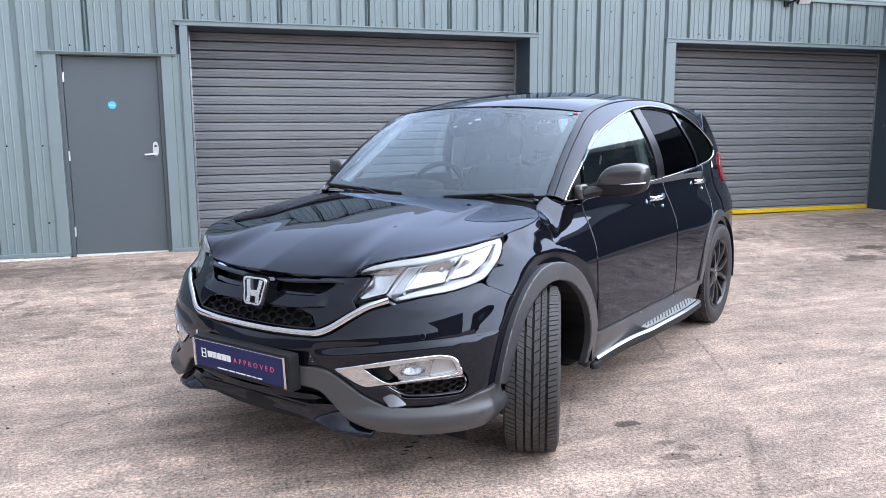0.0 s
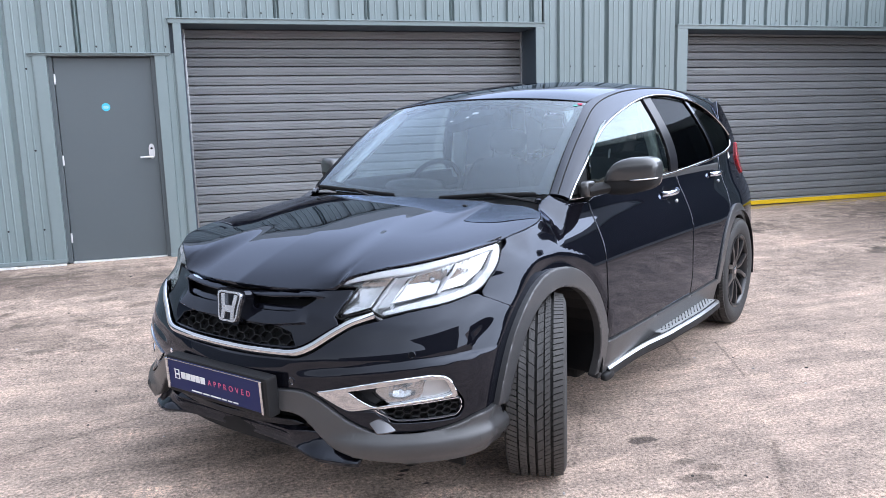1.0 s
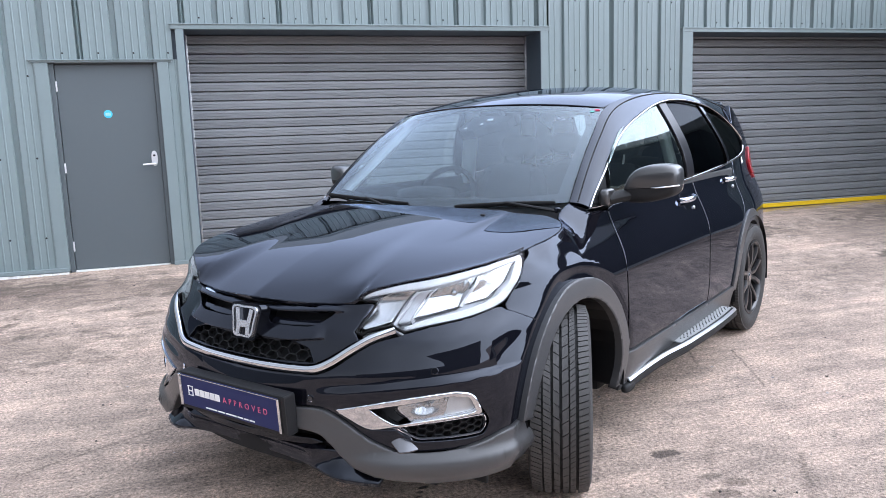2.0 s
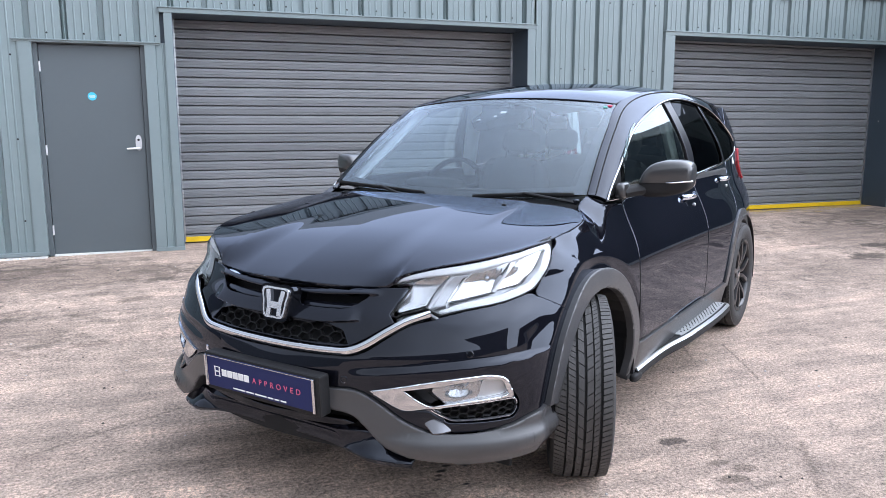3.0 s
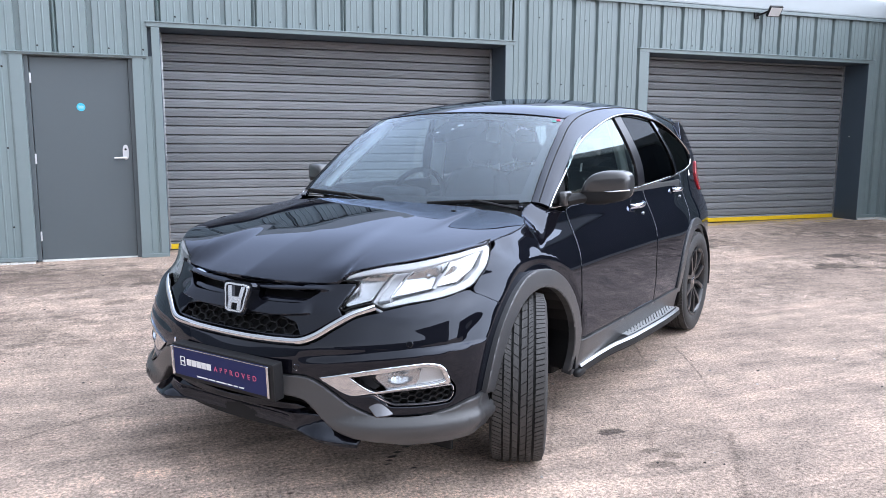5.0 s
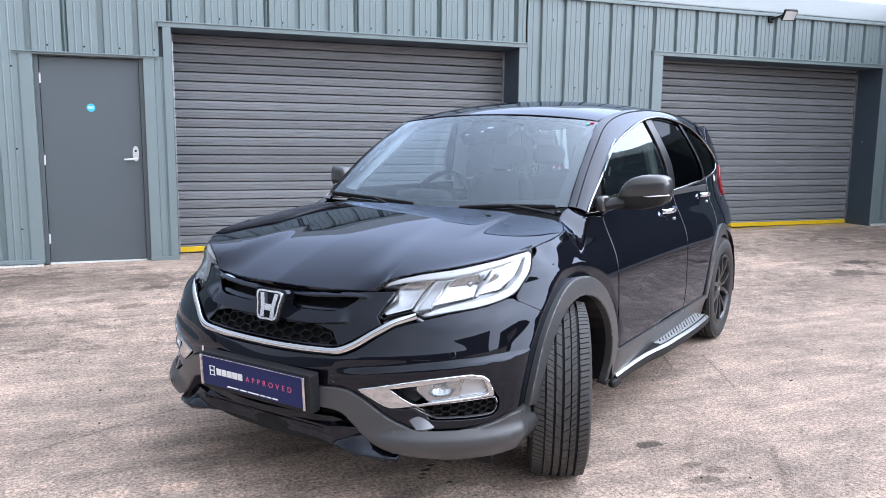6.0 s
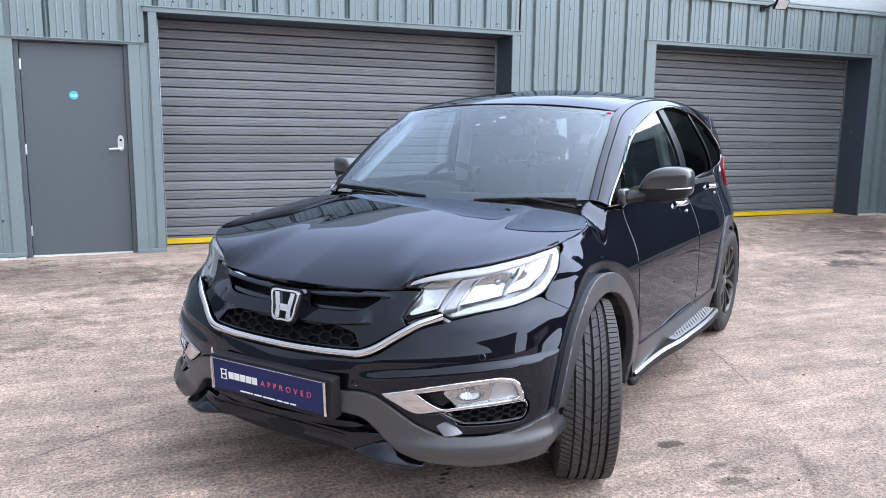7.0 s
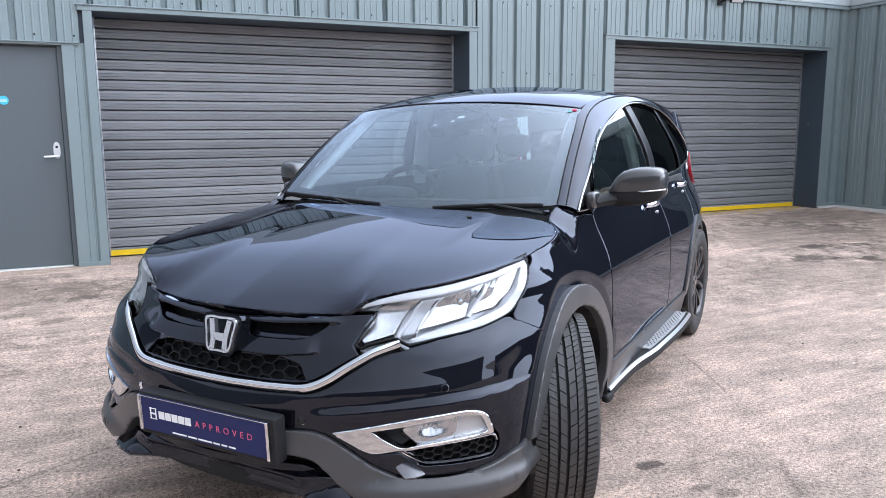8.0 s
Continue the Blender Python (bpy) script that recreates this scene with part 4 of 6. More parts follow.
def wing_skin(s, q):
    """Front wing at height q: upright to the shoulder, then rounding over the crown to the bonnet's edge."""
    s, q = np.asarray(s, float), np.asarray(q, float)
    zc = crown_z(s)
    low = flanks(s, q)
    Q = np.stack([g(s) for g in crown_in], -1)
    P, D = flanks(s, np.minimum(zc, 1.2)), flanks(s, np.minimum(zc, 1.2)) - flanks(s, np.minimum(zc, 1.2) - .01)
    L = np.linalg.norm(Q - P, axis=-1)[..., None]
    T1 = D / (np.linalg.norm(D, axis=-1)[..., None] + 1e-9) * L * .30 + .70 * (Q - P)
    T2 = np.array((0.02, -.95, .28)) * L * .30 + .70 * (Q - P)

    def along(t):
        t = t[..., None]
        return (2 * t ** 3 - 3 * t * t + 1) * P + (t ** 3 - 2 * t * t + t) * T1 + (3 * t * t - 2 * t ** 3) * Q + (t ** 3 - t * t) * T2
    lo, hi = np.zeros_like(q + s), np.ones_like(q + s)
    for _ in range(22):
        mid = (lo + hi) / 2
        below = along(mid)[..., 2] < q
        lo, hi = np.where(below, mid, lo), np.where(below, hi, mid)
    top = along((lo + hi) / 2)
    return low + (top - low) * smooth(q, zc, zc + .05 * np.clip((crown_top(s) - zc) / .10, .1, 1))[..., None]


# bumper cover
chrome_up = [(.500, .768, True), (.450, .748), (.395, .713), (.330, .664), (.285, .643), (.22, .637), (.12, .636), (0, .635)]
chrome_dn = [(0, .608), (.12, .610), (.23, .615), (.300, .619), (.352, .642), (.403, .687), (.456, .726), (.533, .749, True)]
cu, cd = spline(chrome_up, 6), spline(chrome_dn, 6)
low_line = spline([(1.245, .412, True), (1.15, .413), (1.066, .409), (.950, .389), (.80, .373), (.637, .373), (.582, .387), (.510, .416), (.418, .472), (.360, .500), (.310, .507), (.255, .503), (0, .503)], 5)
lamp_low = [(.545, .750), (.622, .767), (.741, .782), (.832, .802), (.858, .800), (.882, .789)]
bumper_half = [(p[0] + .003, p[1] - .004) if p[0] > .01 else (0, .608) for p in cd] + lamp_low + spline([(.882, .791), (1.009, .755), (1.184, .707)], 6)[1:] \
    + as_u(arc(FA, R_ARCH, 128, 171))[1:] + [(p[0], p[1] + .004) for p in low_line[1:]]
fog_hole = spline([(.402, .508), (.60, .549), (.772, .567), (.845, .560), (.885, .543), (.935, .503), (.976, .472), (.986, .440), (.955, .412), (.70, .408), (.66, .416), (.60, .447), (.535, .447), (.498, .450), (.447, .474)], 4, True)
mir = lambda L: [(-a, b) for a, b in L[::-1]]
panel("bumper_cover", both, mirrored(bumper_half), PAINT, car, holes=(fog_hole, mir(fog_hole)), thick=0.025, steps=(0.018, 0.008))

# grille surround with its slots
sur_half = [(0, .806), (.09, .811), (.25, .818), (.356, .829), (.428, .834), (.401, .768), (.393, .752), (.404, .739)] + [(p[0] - .004, p[1] + .003) for p in cu[10:]]
sur_half = sur_half[:-1] + [(0, .638)]
slot = spline([(.085, .790), (.20, .796), (.315, .808), (.290, .779), (.250, .760), (.19, .755), (.09, .756)], 4, True)
hex_half = [(0, .642), (.15, .643), (.288, .650), (.258, .691), (.205, .705), (.06, .699), (0, .699)]
hexes = spline([(-p[0], p[1], True) for p in hex_half[:0:-1]] + [(*p, True) for p in hex_half[:-1]], 3, True)


def grille_face(u, z):
    """The grille's glossy face: a rounded bar over the slots, and below them a bar that leans back and turns in above the mesh."""
    a = np.abs(u)
    zr = z - .016 * smooth(a, .16, .31)
    low = .020 * np.clip((.762 - zr) / .050, 0, 1) * smooth(zr, .7035, .7135) * (1 - smooth(a, .268, .312))
    high = .013 * np.exp(-((z - .7990 - .014 * smooth(a, .08, .34)) / .009) ** 2) * (1 - smooth(a, .30, .37))
    k = low + high
    f = np.clip(a / U1, 0, 1) * math.pi / 2
    return both(u, z) + np.stack([-k * np.cos(f), np.sign(u) * k * np.sin(f), 0 * k], -1)


panel("grille_surround", grille_face, mirrored(sur_half), PAINT, car, holes=(slot, mir(slot), hexes), thick=0.03, steps=(0.015, 0.0035), edge=0.003)
panel("bonnet_gap_blade", both, mirrored([(0, .816), (.10, .819), (.25, .825), (.352, .835), (.25, .830), (.10, .824), (0, .821)]), BLADE, car, lift=-0.008, thick=0.02, step=0.03, edge=0.002)
for sd in (1, -1):
    panel("grille_slat", lambda u, z: skin(u, z) - np.array((.012, 0, 0)) * ((.784 - z) / .016)[..., None], spline([(.095, .768), (.19, .768), (.275, .776), (.280, .786), (.19, .782), (.095, .781)], 4, True), PAINT, car, lift=-0.016, thick=0.02, steps=(0.02, 0.003), edge=0.003, sides=sd)
mid_line = [((a[0] + b[0]) / 2, (a[1] + b[1]) / 2) for a, b in zip(cu, cd[::-1])]
strip_path = mid_line[:-1] + [(-a, b) for a, b in mid_line[::-1]]
pts = both(np.array([p[0] for p in strip_path]), np.array([p[1] for p in strip_path]))
taper = np.interp(np.abs(np.linspace(-1, 1, len(pts))), (0, .9, 1), (1, 1, .35))
bar = bmesh.new()
tube(bar, [(p[0] - .003, -p[1], p[2]) for p in pts], [float(.011 * k) for k in taper], 18, .0135)
part("chrome_strip", bar, CHROME, car, "chrome strip under the grille", smooth=True)
# black sheets added behind the openings in place of the shade within
panel("front_shade_sheet", both, mirrored([(0, .24), (.95, .24), (.98, .60), (.60, .72), (.40, .852), (0, .848)]), DARK, car, lift=-0.075, thick=0.01, step=0.08)


def honeycomb(name, f, x0, x1, z0, z1, cell, inside, lift, bar, parent, deep=0.02, ratio=0.31):
    """Joined hexagonal grille bars on the surface f."""
    bm = bmesh.new()
    seen = set()
    wa, hb = cell / 2, cell * ratio
    j = 0
    z = z0
    while z < z1 + cell:
        x = x0 + (1.5 * wa if j % 2 else 0)
        while x < x1 + cell:
            pts = [(x + a * wa, z + b * hb) for a, b in ((1, 0), (.5, 1), (-.5, 1), (-1, 0), (-.5, -1), (.5, -1))]
            for k in range(6):
                a, b = pts[k], pts[(k + 1) % 6]
                key = (round((a[0] + b[0]) / 2, 3), round((a[1] + b[1]) / 2, 3))
                if key in seen or not inside((a[0] + b[0]) / 2, (a[1] + b[1]) / 2):
                    continue
                seen.add(key)
                q = f(np.array([a[0], b[0]]), np.array([a[1], b[1]]))
                h = 1e-3
                da, db = f(np.array([a[0] + h]), np.array([a[1]]))[0] - f(np.array([a[0] - h]), np.array([a[1]]))[0], f(np.array([a[0]]), np.array([a[1] + h]))[0] - f(np.array([a[0]]), np.array([a[1] - h]))[0]
                n = np.cross(da, db)
                n /= np.linalg.norm(n)
                if n[0] > 0:
                    n = -n
                t = q[1] - q[0]
                t /= np.linalg.norm(t)
                s = np.cross(n, t) * bar
                vs = []
                for e in (0, 1):
                    for w, d, g in ((-1, lift - deep, 1), (1, lift - deep, 1), (0.6, lift, 1), (-0.6, lift, 1)):
                        p = q[e] + s * w + n * d
                        vs.append(bm.verts.new((p[0], -p[1], p[2])))
                for u, v in ((0, 1), (1, 2), (2, 3), (3, 0)):
                    bm.faces.new((vs[u], vs[v], vs[v + 4], vs[u + 4]))
            x += 3 * wa
        z += hb
        j += 1
    bmesh.ops.recalc_face_normals(bm, faces=bm.faces[:])
    return part(name, bm, MESH, parent)


honeycomb("honeycomb_grille", both, -.29, .29, .638, .705, 0.050, lambda u, z: .640 < z < .708 and abs(u) < .292 - (z - .65) * .75, -0.012, 0.0020, car)


def hole_test(loop):
    L = list(loop)

    def inside(x, y):
        c = False
        for i in range(len(L)):
            a, b = L[i - 1], L[i]
            if (a[1] > y) != (b[1] > y) and x < (b[0] - a[0]) * (y - a[1]) / (b[1] - a[1]) + a[0]:
                c = not c
        return c
    return inside


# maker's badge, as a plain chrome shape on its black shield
def badge(at, scale, parent, shield=True):
    def pt(a, b, d):
        return at @ Vector((-d * scale, -a * scale, b * scale * .88))

    def plate(loop, d0, d1, mat, name, hole=None, par=None):
        bm = bmesh.new()
        outs = [bm.verts.new(pt(a, b, d1)) for a, b in loop]
        base = [bm.verts.new(pt(a * 1.03, b * 1.03, d0)) for a, b in loop]
        n = len(loop)
        for i in range(n):
            bm.faces.new((outs[i], outs[(i + 1) % n], base[(i + 1) % n], base[i]))
        if hole:
            ins = [bm.verts.new(pt(a, b, d1)) for a, b in hole]
            inb = [bm.verts.new(pt(a, b, d0)) for a, b in hole]
            for i in range(n):
                bm.faces.new((outs[i], ins[i], ins[(i + 1) % n], outs[(i + 1) % n]))
                bm.faces.new((ins[i], inb[i], inb[(i + 1) % n], ins[(i + 1) % n]))
        else:
            bm.faces.new(outs)
        bmesh.ops.recalc_face_normals(bm, faces=bm.faces[:])
        return part(name, bm, mat, par or parent)
    frame_out = spline([(-.50, .46), (0, .50), (.50, .46), (.46, 0), (.36, -.46), (0, -.50), (-.36, -.46), (-.46, 0)], 5, True)
    if shield:
        sh = plate([(a * 1.22, b * 1.16) for a, b in frame_out], -.32, -.02, GLOSS, "badge_shield")
    else:
        sh = parent
    plate(frame_out, -.05, .05, BADGE, "badge_ring", [(a * .87, b * .88) for a, b in frame_out], sh)
    for m in (-1, 1):
        bm = bmesh.new()
        L = [(.13, -.43), (.29, -.43), (.28, -.12), (.38, .40), (.22, .42), (.15, .04), (.12, -.12)]
        o = [bm.verts.new(pt(m * a, b, .045)) for a, b in L]
        q = [bm.verts.new(pt(m * a, b, -.05)) for a, b in L]
        bm.faces.new(o)
        for i in range(len(L)):
            bm.faces.new((o[i], q[i], q[(i + 1) % len(L)], o[(i + 1) % len(L)]))
        bmesh.ops.recalc_face_normals(bm, faces=bm.faces[:])
        part("badge_bar", bm, BADGE, sh)
    bm = bmesh.new()
    L = [(-.16, -.14), (-.10, -.19), (.10, -.19), (.16, -.14), (.16, .03), (-.16, .03)]
    o = [bm.verts.new(pt(a, b, .045)) for a, b in L]
    q = [bm.verts.new(pt(a, b, -.05)) for a, b in L]
    bm.faces.new(o)
    for i in range(len(L)):
        bm.faces.new((o[i], q[i], q[(i + 1) % len(L)], o[(i + 1) % len(L)]))
    bmesh.ops.recalc_face_normals(bm, faces=bm.faces[:])
    part("badge_bar", bm, BADGE, sh)


badge(pose(-0.797, -0.020, 0.757, 0, 12, 0), 0.122, car)

# lower cladding, intake and splitter
clad_lo = spline([(.255, .432), (.33, .424), (.37, .401), (.45, .332), (.53, .302), (.668, .281), (.83, .272), (1.088, .268), (1.25, .264), (1.33, .275)], 5)
clad_half = low_line[:-1] + clad_lo[:-1] + [(1.33, .275), (1.300, .345)]
def swell(u, z):
    """The bumper's lower moulding, standing out in a rounded ledge."""
    p = skin(u, z)
    k = (.030 * (1 - smooth(z, .336, .380)) - .026 * (1 - smooth(z, .262, .332))) * smooth(u, .40, .62)
    f = np.clip(np.asarray(u) / U1, 0, 1) * math.pi / 2
    p[..., 0] -= k * np.cos(f)
    p[..., 1] += k * np.sin(f)
    return p


for sd in (1, -1):
    panel("lower_cladding", swell, clad_half, CLAD, car, lift=0.014, thick=0.06, step=0.025, edge=0.008, sides=sd, label="textured dark grey lower bumper cladding")
lip_s = curve((0, .25, .42, .53, .64), (-.775, -.790, -.818, -.775, -.700))
lip_lo, lip_hi = curve((0, .25, .42, .53, .64), (.283, .288, .286, .275, .268)), curve((0, .25, .40, .53, .64), (.345, .352, .362, .336, .306))


lip_lean = curve((0, .30, .38, .46, .64), (-.022, -.020, .020, .055, .055))


def lip(w, t):
    """Splitter: w across, t from the lower edge (0) to the upper (0.06)."""
    a, k = np.abs(w), t / .06
    return np.stack([lip_s(a) + lip_lean(a) * k + .012 * np.sin(np.pi * k), w + 0 * t, lip_lo(a) * (1 - k) + lip_hi(a) * k], -1)


panel("splitter_lip", lip, [(w, 0.0) for w in np.linspace(-.57, .57, 25)] + [(w, .06) for w in np.linspace(.57, -.57, 25)], PAINT, car, thick=0.02, step=0.03, edge=0.006)
for z, d in ((.378, -.020),):
    panel("intake_blade", both, mirrored([(0, z - .014), (.30, z - .010), (.34, z + .004), (.30, z + .014), (0, z + .010)]), GLOSS, car, lift=d, thick=0.03, step=0.05, edge=0.005)
panel("undertray", lambda s, w: np.stack([s, w, .245 + 0 * s], -1), [(-.66, -.40), (-.66, .40), (-.62, .70), (-.35, .80), (-.35, -.80), (-.62, -.70)], BLACK, car, step=0.2)
for sd in (-1, 1):
    bm = bmesh.new()
    box(bm, (-.36, sd * .62 - .11, .150), (-.345, sd * .62 + .11, .25), 0.005)
    part("wheel_deflector", bm, BLACK, car)


# fog lamps
fog_out = spline([(.388, .509, True), (.60, .554), (.772, .571), (.843, .563, True), (.883, .545), (.933, .496), (.925, .484, True), (.905, .486), (.745, .476), (.625, .463), (.533, .449), (.498, .452), (.447, .475)], 4, True)
fog_in = spline([(.501, .518, True), (.593, .532), (.747, .555), (.838, .552, True), (.865, .540), (.904, .502, True), (.890, .495), (.743, .484), (.638, .471), (.602, .467), (.555, .486)], 4, True)


def resample(loop, n):
    L = np.array(list(loop) + [loop[0]])
    d = np.concatenate([[0], np.cumsum(np.linalg.norm(np.diff(L, axis=0), axis=1))])
    t = np.linspace(0, d[-1], n, endpoint=False)
    return [(float(np.interp(x, d, L[:, 0])), float(np.interp(x, d, L[:, 1]))) for x in t]


def bowl_at(cu_, cz, ru, rz, flat, deep, flute=0.0):
    """A hollow reflector behind the body's surface, deepest at (cu_, cz), with upright flutes."""
    def at(u, z):
        r = ((u - cu_) / ru) ** 2 + ((z - cz) / rz) ** 2
        k = flat + deep * np.exp(-r * 1.1) + flute * .0022 * np.sin(u * 330) * np.exp(-((z - cz - .025) / .03) ** 2)
        f = np.clip(u / U1, 0, 1) * math.pi / 2
        return skin(u, z) + k[..., None] * np.stack([np.cos(f), -np.sin(f), 0 * f], -1)
    return at


def fillet(u, z):
    """The bright rounded web between the fog lamp and the lower moulding, leaning back to its top."""
    p = skin(u, z)
    t = np.clip((z - .385) / .068, 0, 1)
    k = .022 * (1 - t) ** 1.6 + .016 * np.sin(np.clip((u - .545) / .15, 0, 1) * math.pi)
    f = np.clip(u / U1, 0, 1) * math.pi / 2
    return p + np.stack([-k * np.cos(f), k * np.sin(f), 0 * k], -1)


fog_mesh = spline([(.615, .455), (.646, .463), (.745, .473), (.94, .482), (.968, .464), (.970, .440), (.945, .423), (.707, .419), (.667, .430)], 4, True)
for sd in (1, -1):
    fl = panel("fog_lamp", skin, fog_out, BLACK, car, lift=-0.055, thick=0.01, step=0.05, sides=sd, label="fog lamp in a chrome surround over a mesh")
    panel("fog_bezel", skin, fog_out, CHROME, fl, holes=(fog_in,), lift=0.008, thick=0.045, step=0.03, edge=0.006, sides=sd, label="chrome fog lamp surround")
    panel("fog_reflector", bowl_at(.695, .522, .05, .022, .010, .020, 1.2), spline([(.600, .528), (.745, .556), (.772, .556), (.772, .480), (.672, .472), (.638, .486)], 4, True), LAMP, fl, thick=0.01, step=0.006, sides=sd)
    panel("fog_side_reflector", skin, [(.772, .558), (.840, .556), (.870, .541), (.908, .500), (.890, .490), (.772, .482)], FROST, fl, lift=-0.014, thick=0.02, step=0.03, edge=0.006, sides=sd)
    panel("fog_lens", skin, spline([(.585, .524), (.747, .552), (.836, .549), (.862, .537), (.897, .501), (.743, .487), (.650, .476)], 4, True), LENS, fl, lift=-0.004, thick=0.006, step=0.04, sides=sd, closed=True)
    c = skin(np.array([.699]), np.array([.523]))[0]
    at = Matrix.Translation((c[0] + .022, -sd * (c[1] - .018), c[2])) @ Euler((0, radians(-8), sd * radians(32))).to_matrix().to_4x4()
    bm = lathe(bmesh.new(), [(r, d) for r, d in ((.009, .010), (.009, -.004), (.007, -.008), (.001, -.010))], 28)
    bmesh.ops.transform(bm, matrix=at @ pose(0, 0, 0, 0, 0, -90), verts=bm.verts[:])
    part("fog_bulb", bm, LAMP, fl, smooth=True)
    panel("fog_scoop", bowl_at(.55, .500, .06, .03, .010, .035), [(.515, .517), (.592, .530), (.632, .486), (.606, .470), (.560, .486)], BLACK, fl, thick=0.01, step=0.01, sides=sd)
    honeycomb("fog_grille", (lambda q: (lambda u, z: skin(u, z) * np.array((1, q, 1))))(sd), .56, .98, .415, .485, 0.046, hole_test(fog_mesh), -0.012, 0.0022, fl, ratio=0.24)
    rim_pts = skin(np.array([p[0] for p in fog_mesh]), np.array([p[1] for p in fog_mesh]))
    part("fog_grille_rim", tube(bmesh.new(), [(p[0], -sd * (p[1] - .006), p[2]) for p in list(rim_pts) + [rim_pts[0]]], .005, 8), GLOSS, fl, smooth=True)
    panel("intake_fillet", fillet, spline([(.545, .446), (.63, .452), (.66, .43), (.695, .396), (.684, .388), (.612, .386, True)], 4, True), SMOKED, car, lift=-0.020, thick=0.02, step=0.012, edge=0.004, sides=sd)

# headlamps
HL = spline([(.371, .843, True), (.392, .874), (.465, .900), (.605, .928), (.752, .949), (.89, .968), (.927, .974, True), (.914, .938), (.912, .905), (.904, .867), (.871, .823), (.829, .805), (.741, .785), (.622, .770), (.540, .754, True), (.500, .772, True), (.432, .755), (.416, .745, True), (.397, .753), (.405, .769), (.440, .842, True)], 4, True)
guide_path = spline([(.388, .853), (.42, .868), (.49, .887), (.605, .909), (.75, .935), (.865, .954), (.890, .942), (.884, .905), (.872, .860), (.835, .824), (.73, .797), (.61, .781), (.538, .766)], 5)
guide_wide = np.interp(np.linspace(0, 12, len(guide_path)), range(13), (.012, .020, .027, .030, .028, .026, .036, .044, .042, .034, .025, .020, .008))
for sd in (1, -1):
    lamp = panel("headlamp", skin, offset_loop(HL, 0.004), LAMPGREY, car, lift=-0.050, thick=0.02, step=0.04, sides=sd, label="clear headlamp with white light guides")
    panel("lamp_frame", skin, HL, BLACK, lamp, holes=(offset_loop(resample(HL, 90), 0.003),), lift=-0.001, thick=0.014, step=0.05, edge=0.0015, sides=sd)
    panel("light_guide", skin, ribbon(guide_path, guide_wide), GUIDE, lamp, lift=-0.005, thick=0.03, step=0.04, edge=0.006, sides=sd)
    for p, q, wd in (((.505, .778), (.548, .874), .009), ((.553, .786), (.600, .886), .005), ((.702, .818), (.728, .910), .012)):
        panel("divider", skin, ribbon([p, ((p[0] + q[0]) / 2 + .006, (p[1] + q[1]) / 2), q], wd), GUIDE, lamp, lift=-0.012, thick=0.045, step=0.05, edge=0.002, sides=sd)
    panel("lamp_blank", skin, [(.512, .782), (.550, .787), (.596, .884), (.553, .876)], LAMPGREY, lamp, lift=-0.018, thick=0.02, step=0.03, sides=sd)
    for lp, cu_, cz, flute in (([(.410, .762), (.422, .756), (.498, .776), (.545, .872), (.49, .868), (.442, .842), (.410, .774)], .485, .820, .15), ([(.556, .788), (.70, .812), (.724, .908), (.600, .888)], .662, .856, .5), ([(.714, .820), (.80, .830), (.846, .862), (.862, .930), (.735, .912)], .785, .872, .08)):
        panel("reflector", bowl_at(cu_, cz, .10, .060, .010, .034, flute), lp, LAMP, lamp, lift=0.0, thick=0.02, step=0.006, edge=0.002, sides=sd)
    c = skin(np.array([.668]), np.array([.854]))[0]
    fw = Vector((-0.85, -sd * 0.5, 0.1)).normalized()
    at = Matrix.Translation((c[0] + .034, -sd * (c[1] - .026), c[2])) @ fw.to_track_quat('-Y', 'Z').to_matrix().to_4x4()
    bm = lathe(bmesh.new(), [(.010, .012), (.010, -.003), (.008, -.006), (.001, -.008)], 20)
    bmesh.ops.transform(bm, matrix=at, verts=bm.verts[:])
    part("bulb_shield", bm, LAMP, lamp, smooth=True)
    panel("lens", skin, offset_loop(resample(HL, 110), 0.002), LENS, lamp, lift=0.002, thick=0.006, step=0.035, sides=sd, closed=True)

# parking sensors
for sd in (1, -1):
    for u, z in ((.676, .638), (.300, .537)):
        c = skin(np.array([u]), np.array([z]))[0]
        nrm = np.cross(skin(np.array([u + .001]), np.array([z]))[0] - c, skin(np.array([u]), np.array([z + .001]))[0] - c)
        nrm = Vector(nrm).normalized()
        if nrm.x > 0:
            nrm = -nrm
        bm = lathe(bmesh.new(), [(.0125, .004), (.0125, -.001), (.0105, -.002), (.0095, .0005), (.0085, -.0015), (.001, -.0015)], 20)
        at = Matrix.Translation((c[0], -sd * c[1], c[2])) @ Vector((nrm.x, -sd * nrm.y, nrm.z)).to_track_quat('-Y', 'Z').to_matrix().to_4x4()
        bmesh.ops.transform(bm, matrix=at, verts=bm.verts[:])
        part("parking_sensor", bm, GLOSS, car, smooth=True)

# wings, doors, quarters
win_low = [(.43, 1.055), (.70, 1.058), (1.20, 1.070), (1.775, 1.088), (2.40, 1.122), (2.80, 1.155), (2.98, 1.195), (3.05, 1.25)]
wl_z = curve([p[0] for p in win_low], [p[1] for p in win_low])
base_line = lambda s0, s1, n=8: [(s, float(wl_z(s)) - .012) for s in np.linspace(s0, s1, n)]
wing = [(s, float(crown_top(s)) - .0005) for s in np.linspace(-.136, .428, 20)] + spline([(.432, 1.046, True), (.52, 1.035), (.592, 1.025, True), (.580, .92), (.574, .70), (.590, .405, True)], 5) \
    + arc(FA, R_ARCH, 8, 128)[0:] + [(-.264, .752), (-.336, .789), (-.334, .806), (-.296, .840), (-.236, .890), (-.205, .920), (-.182, .945)]
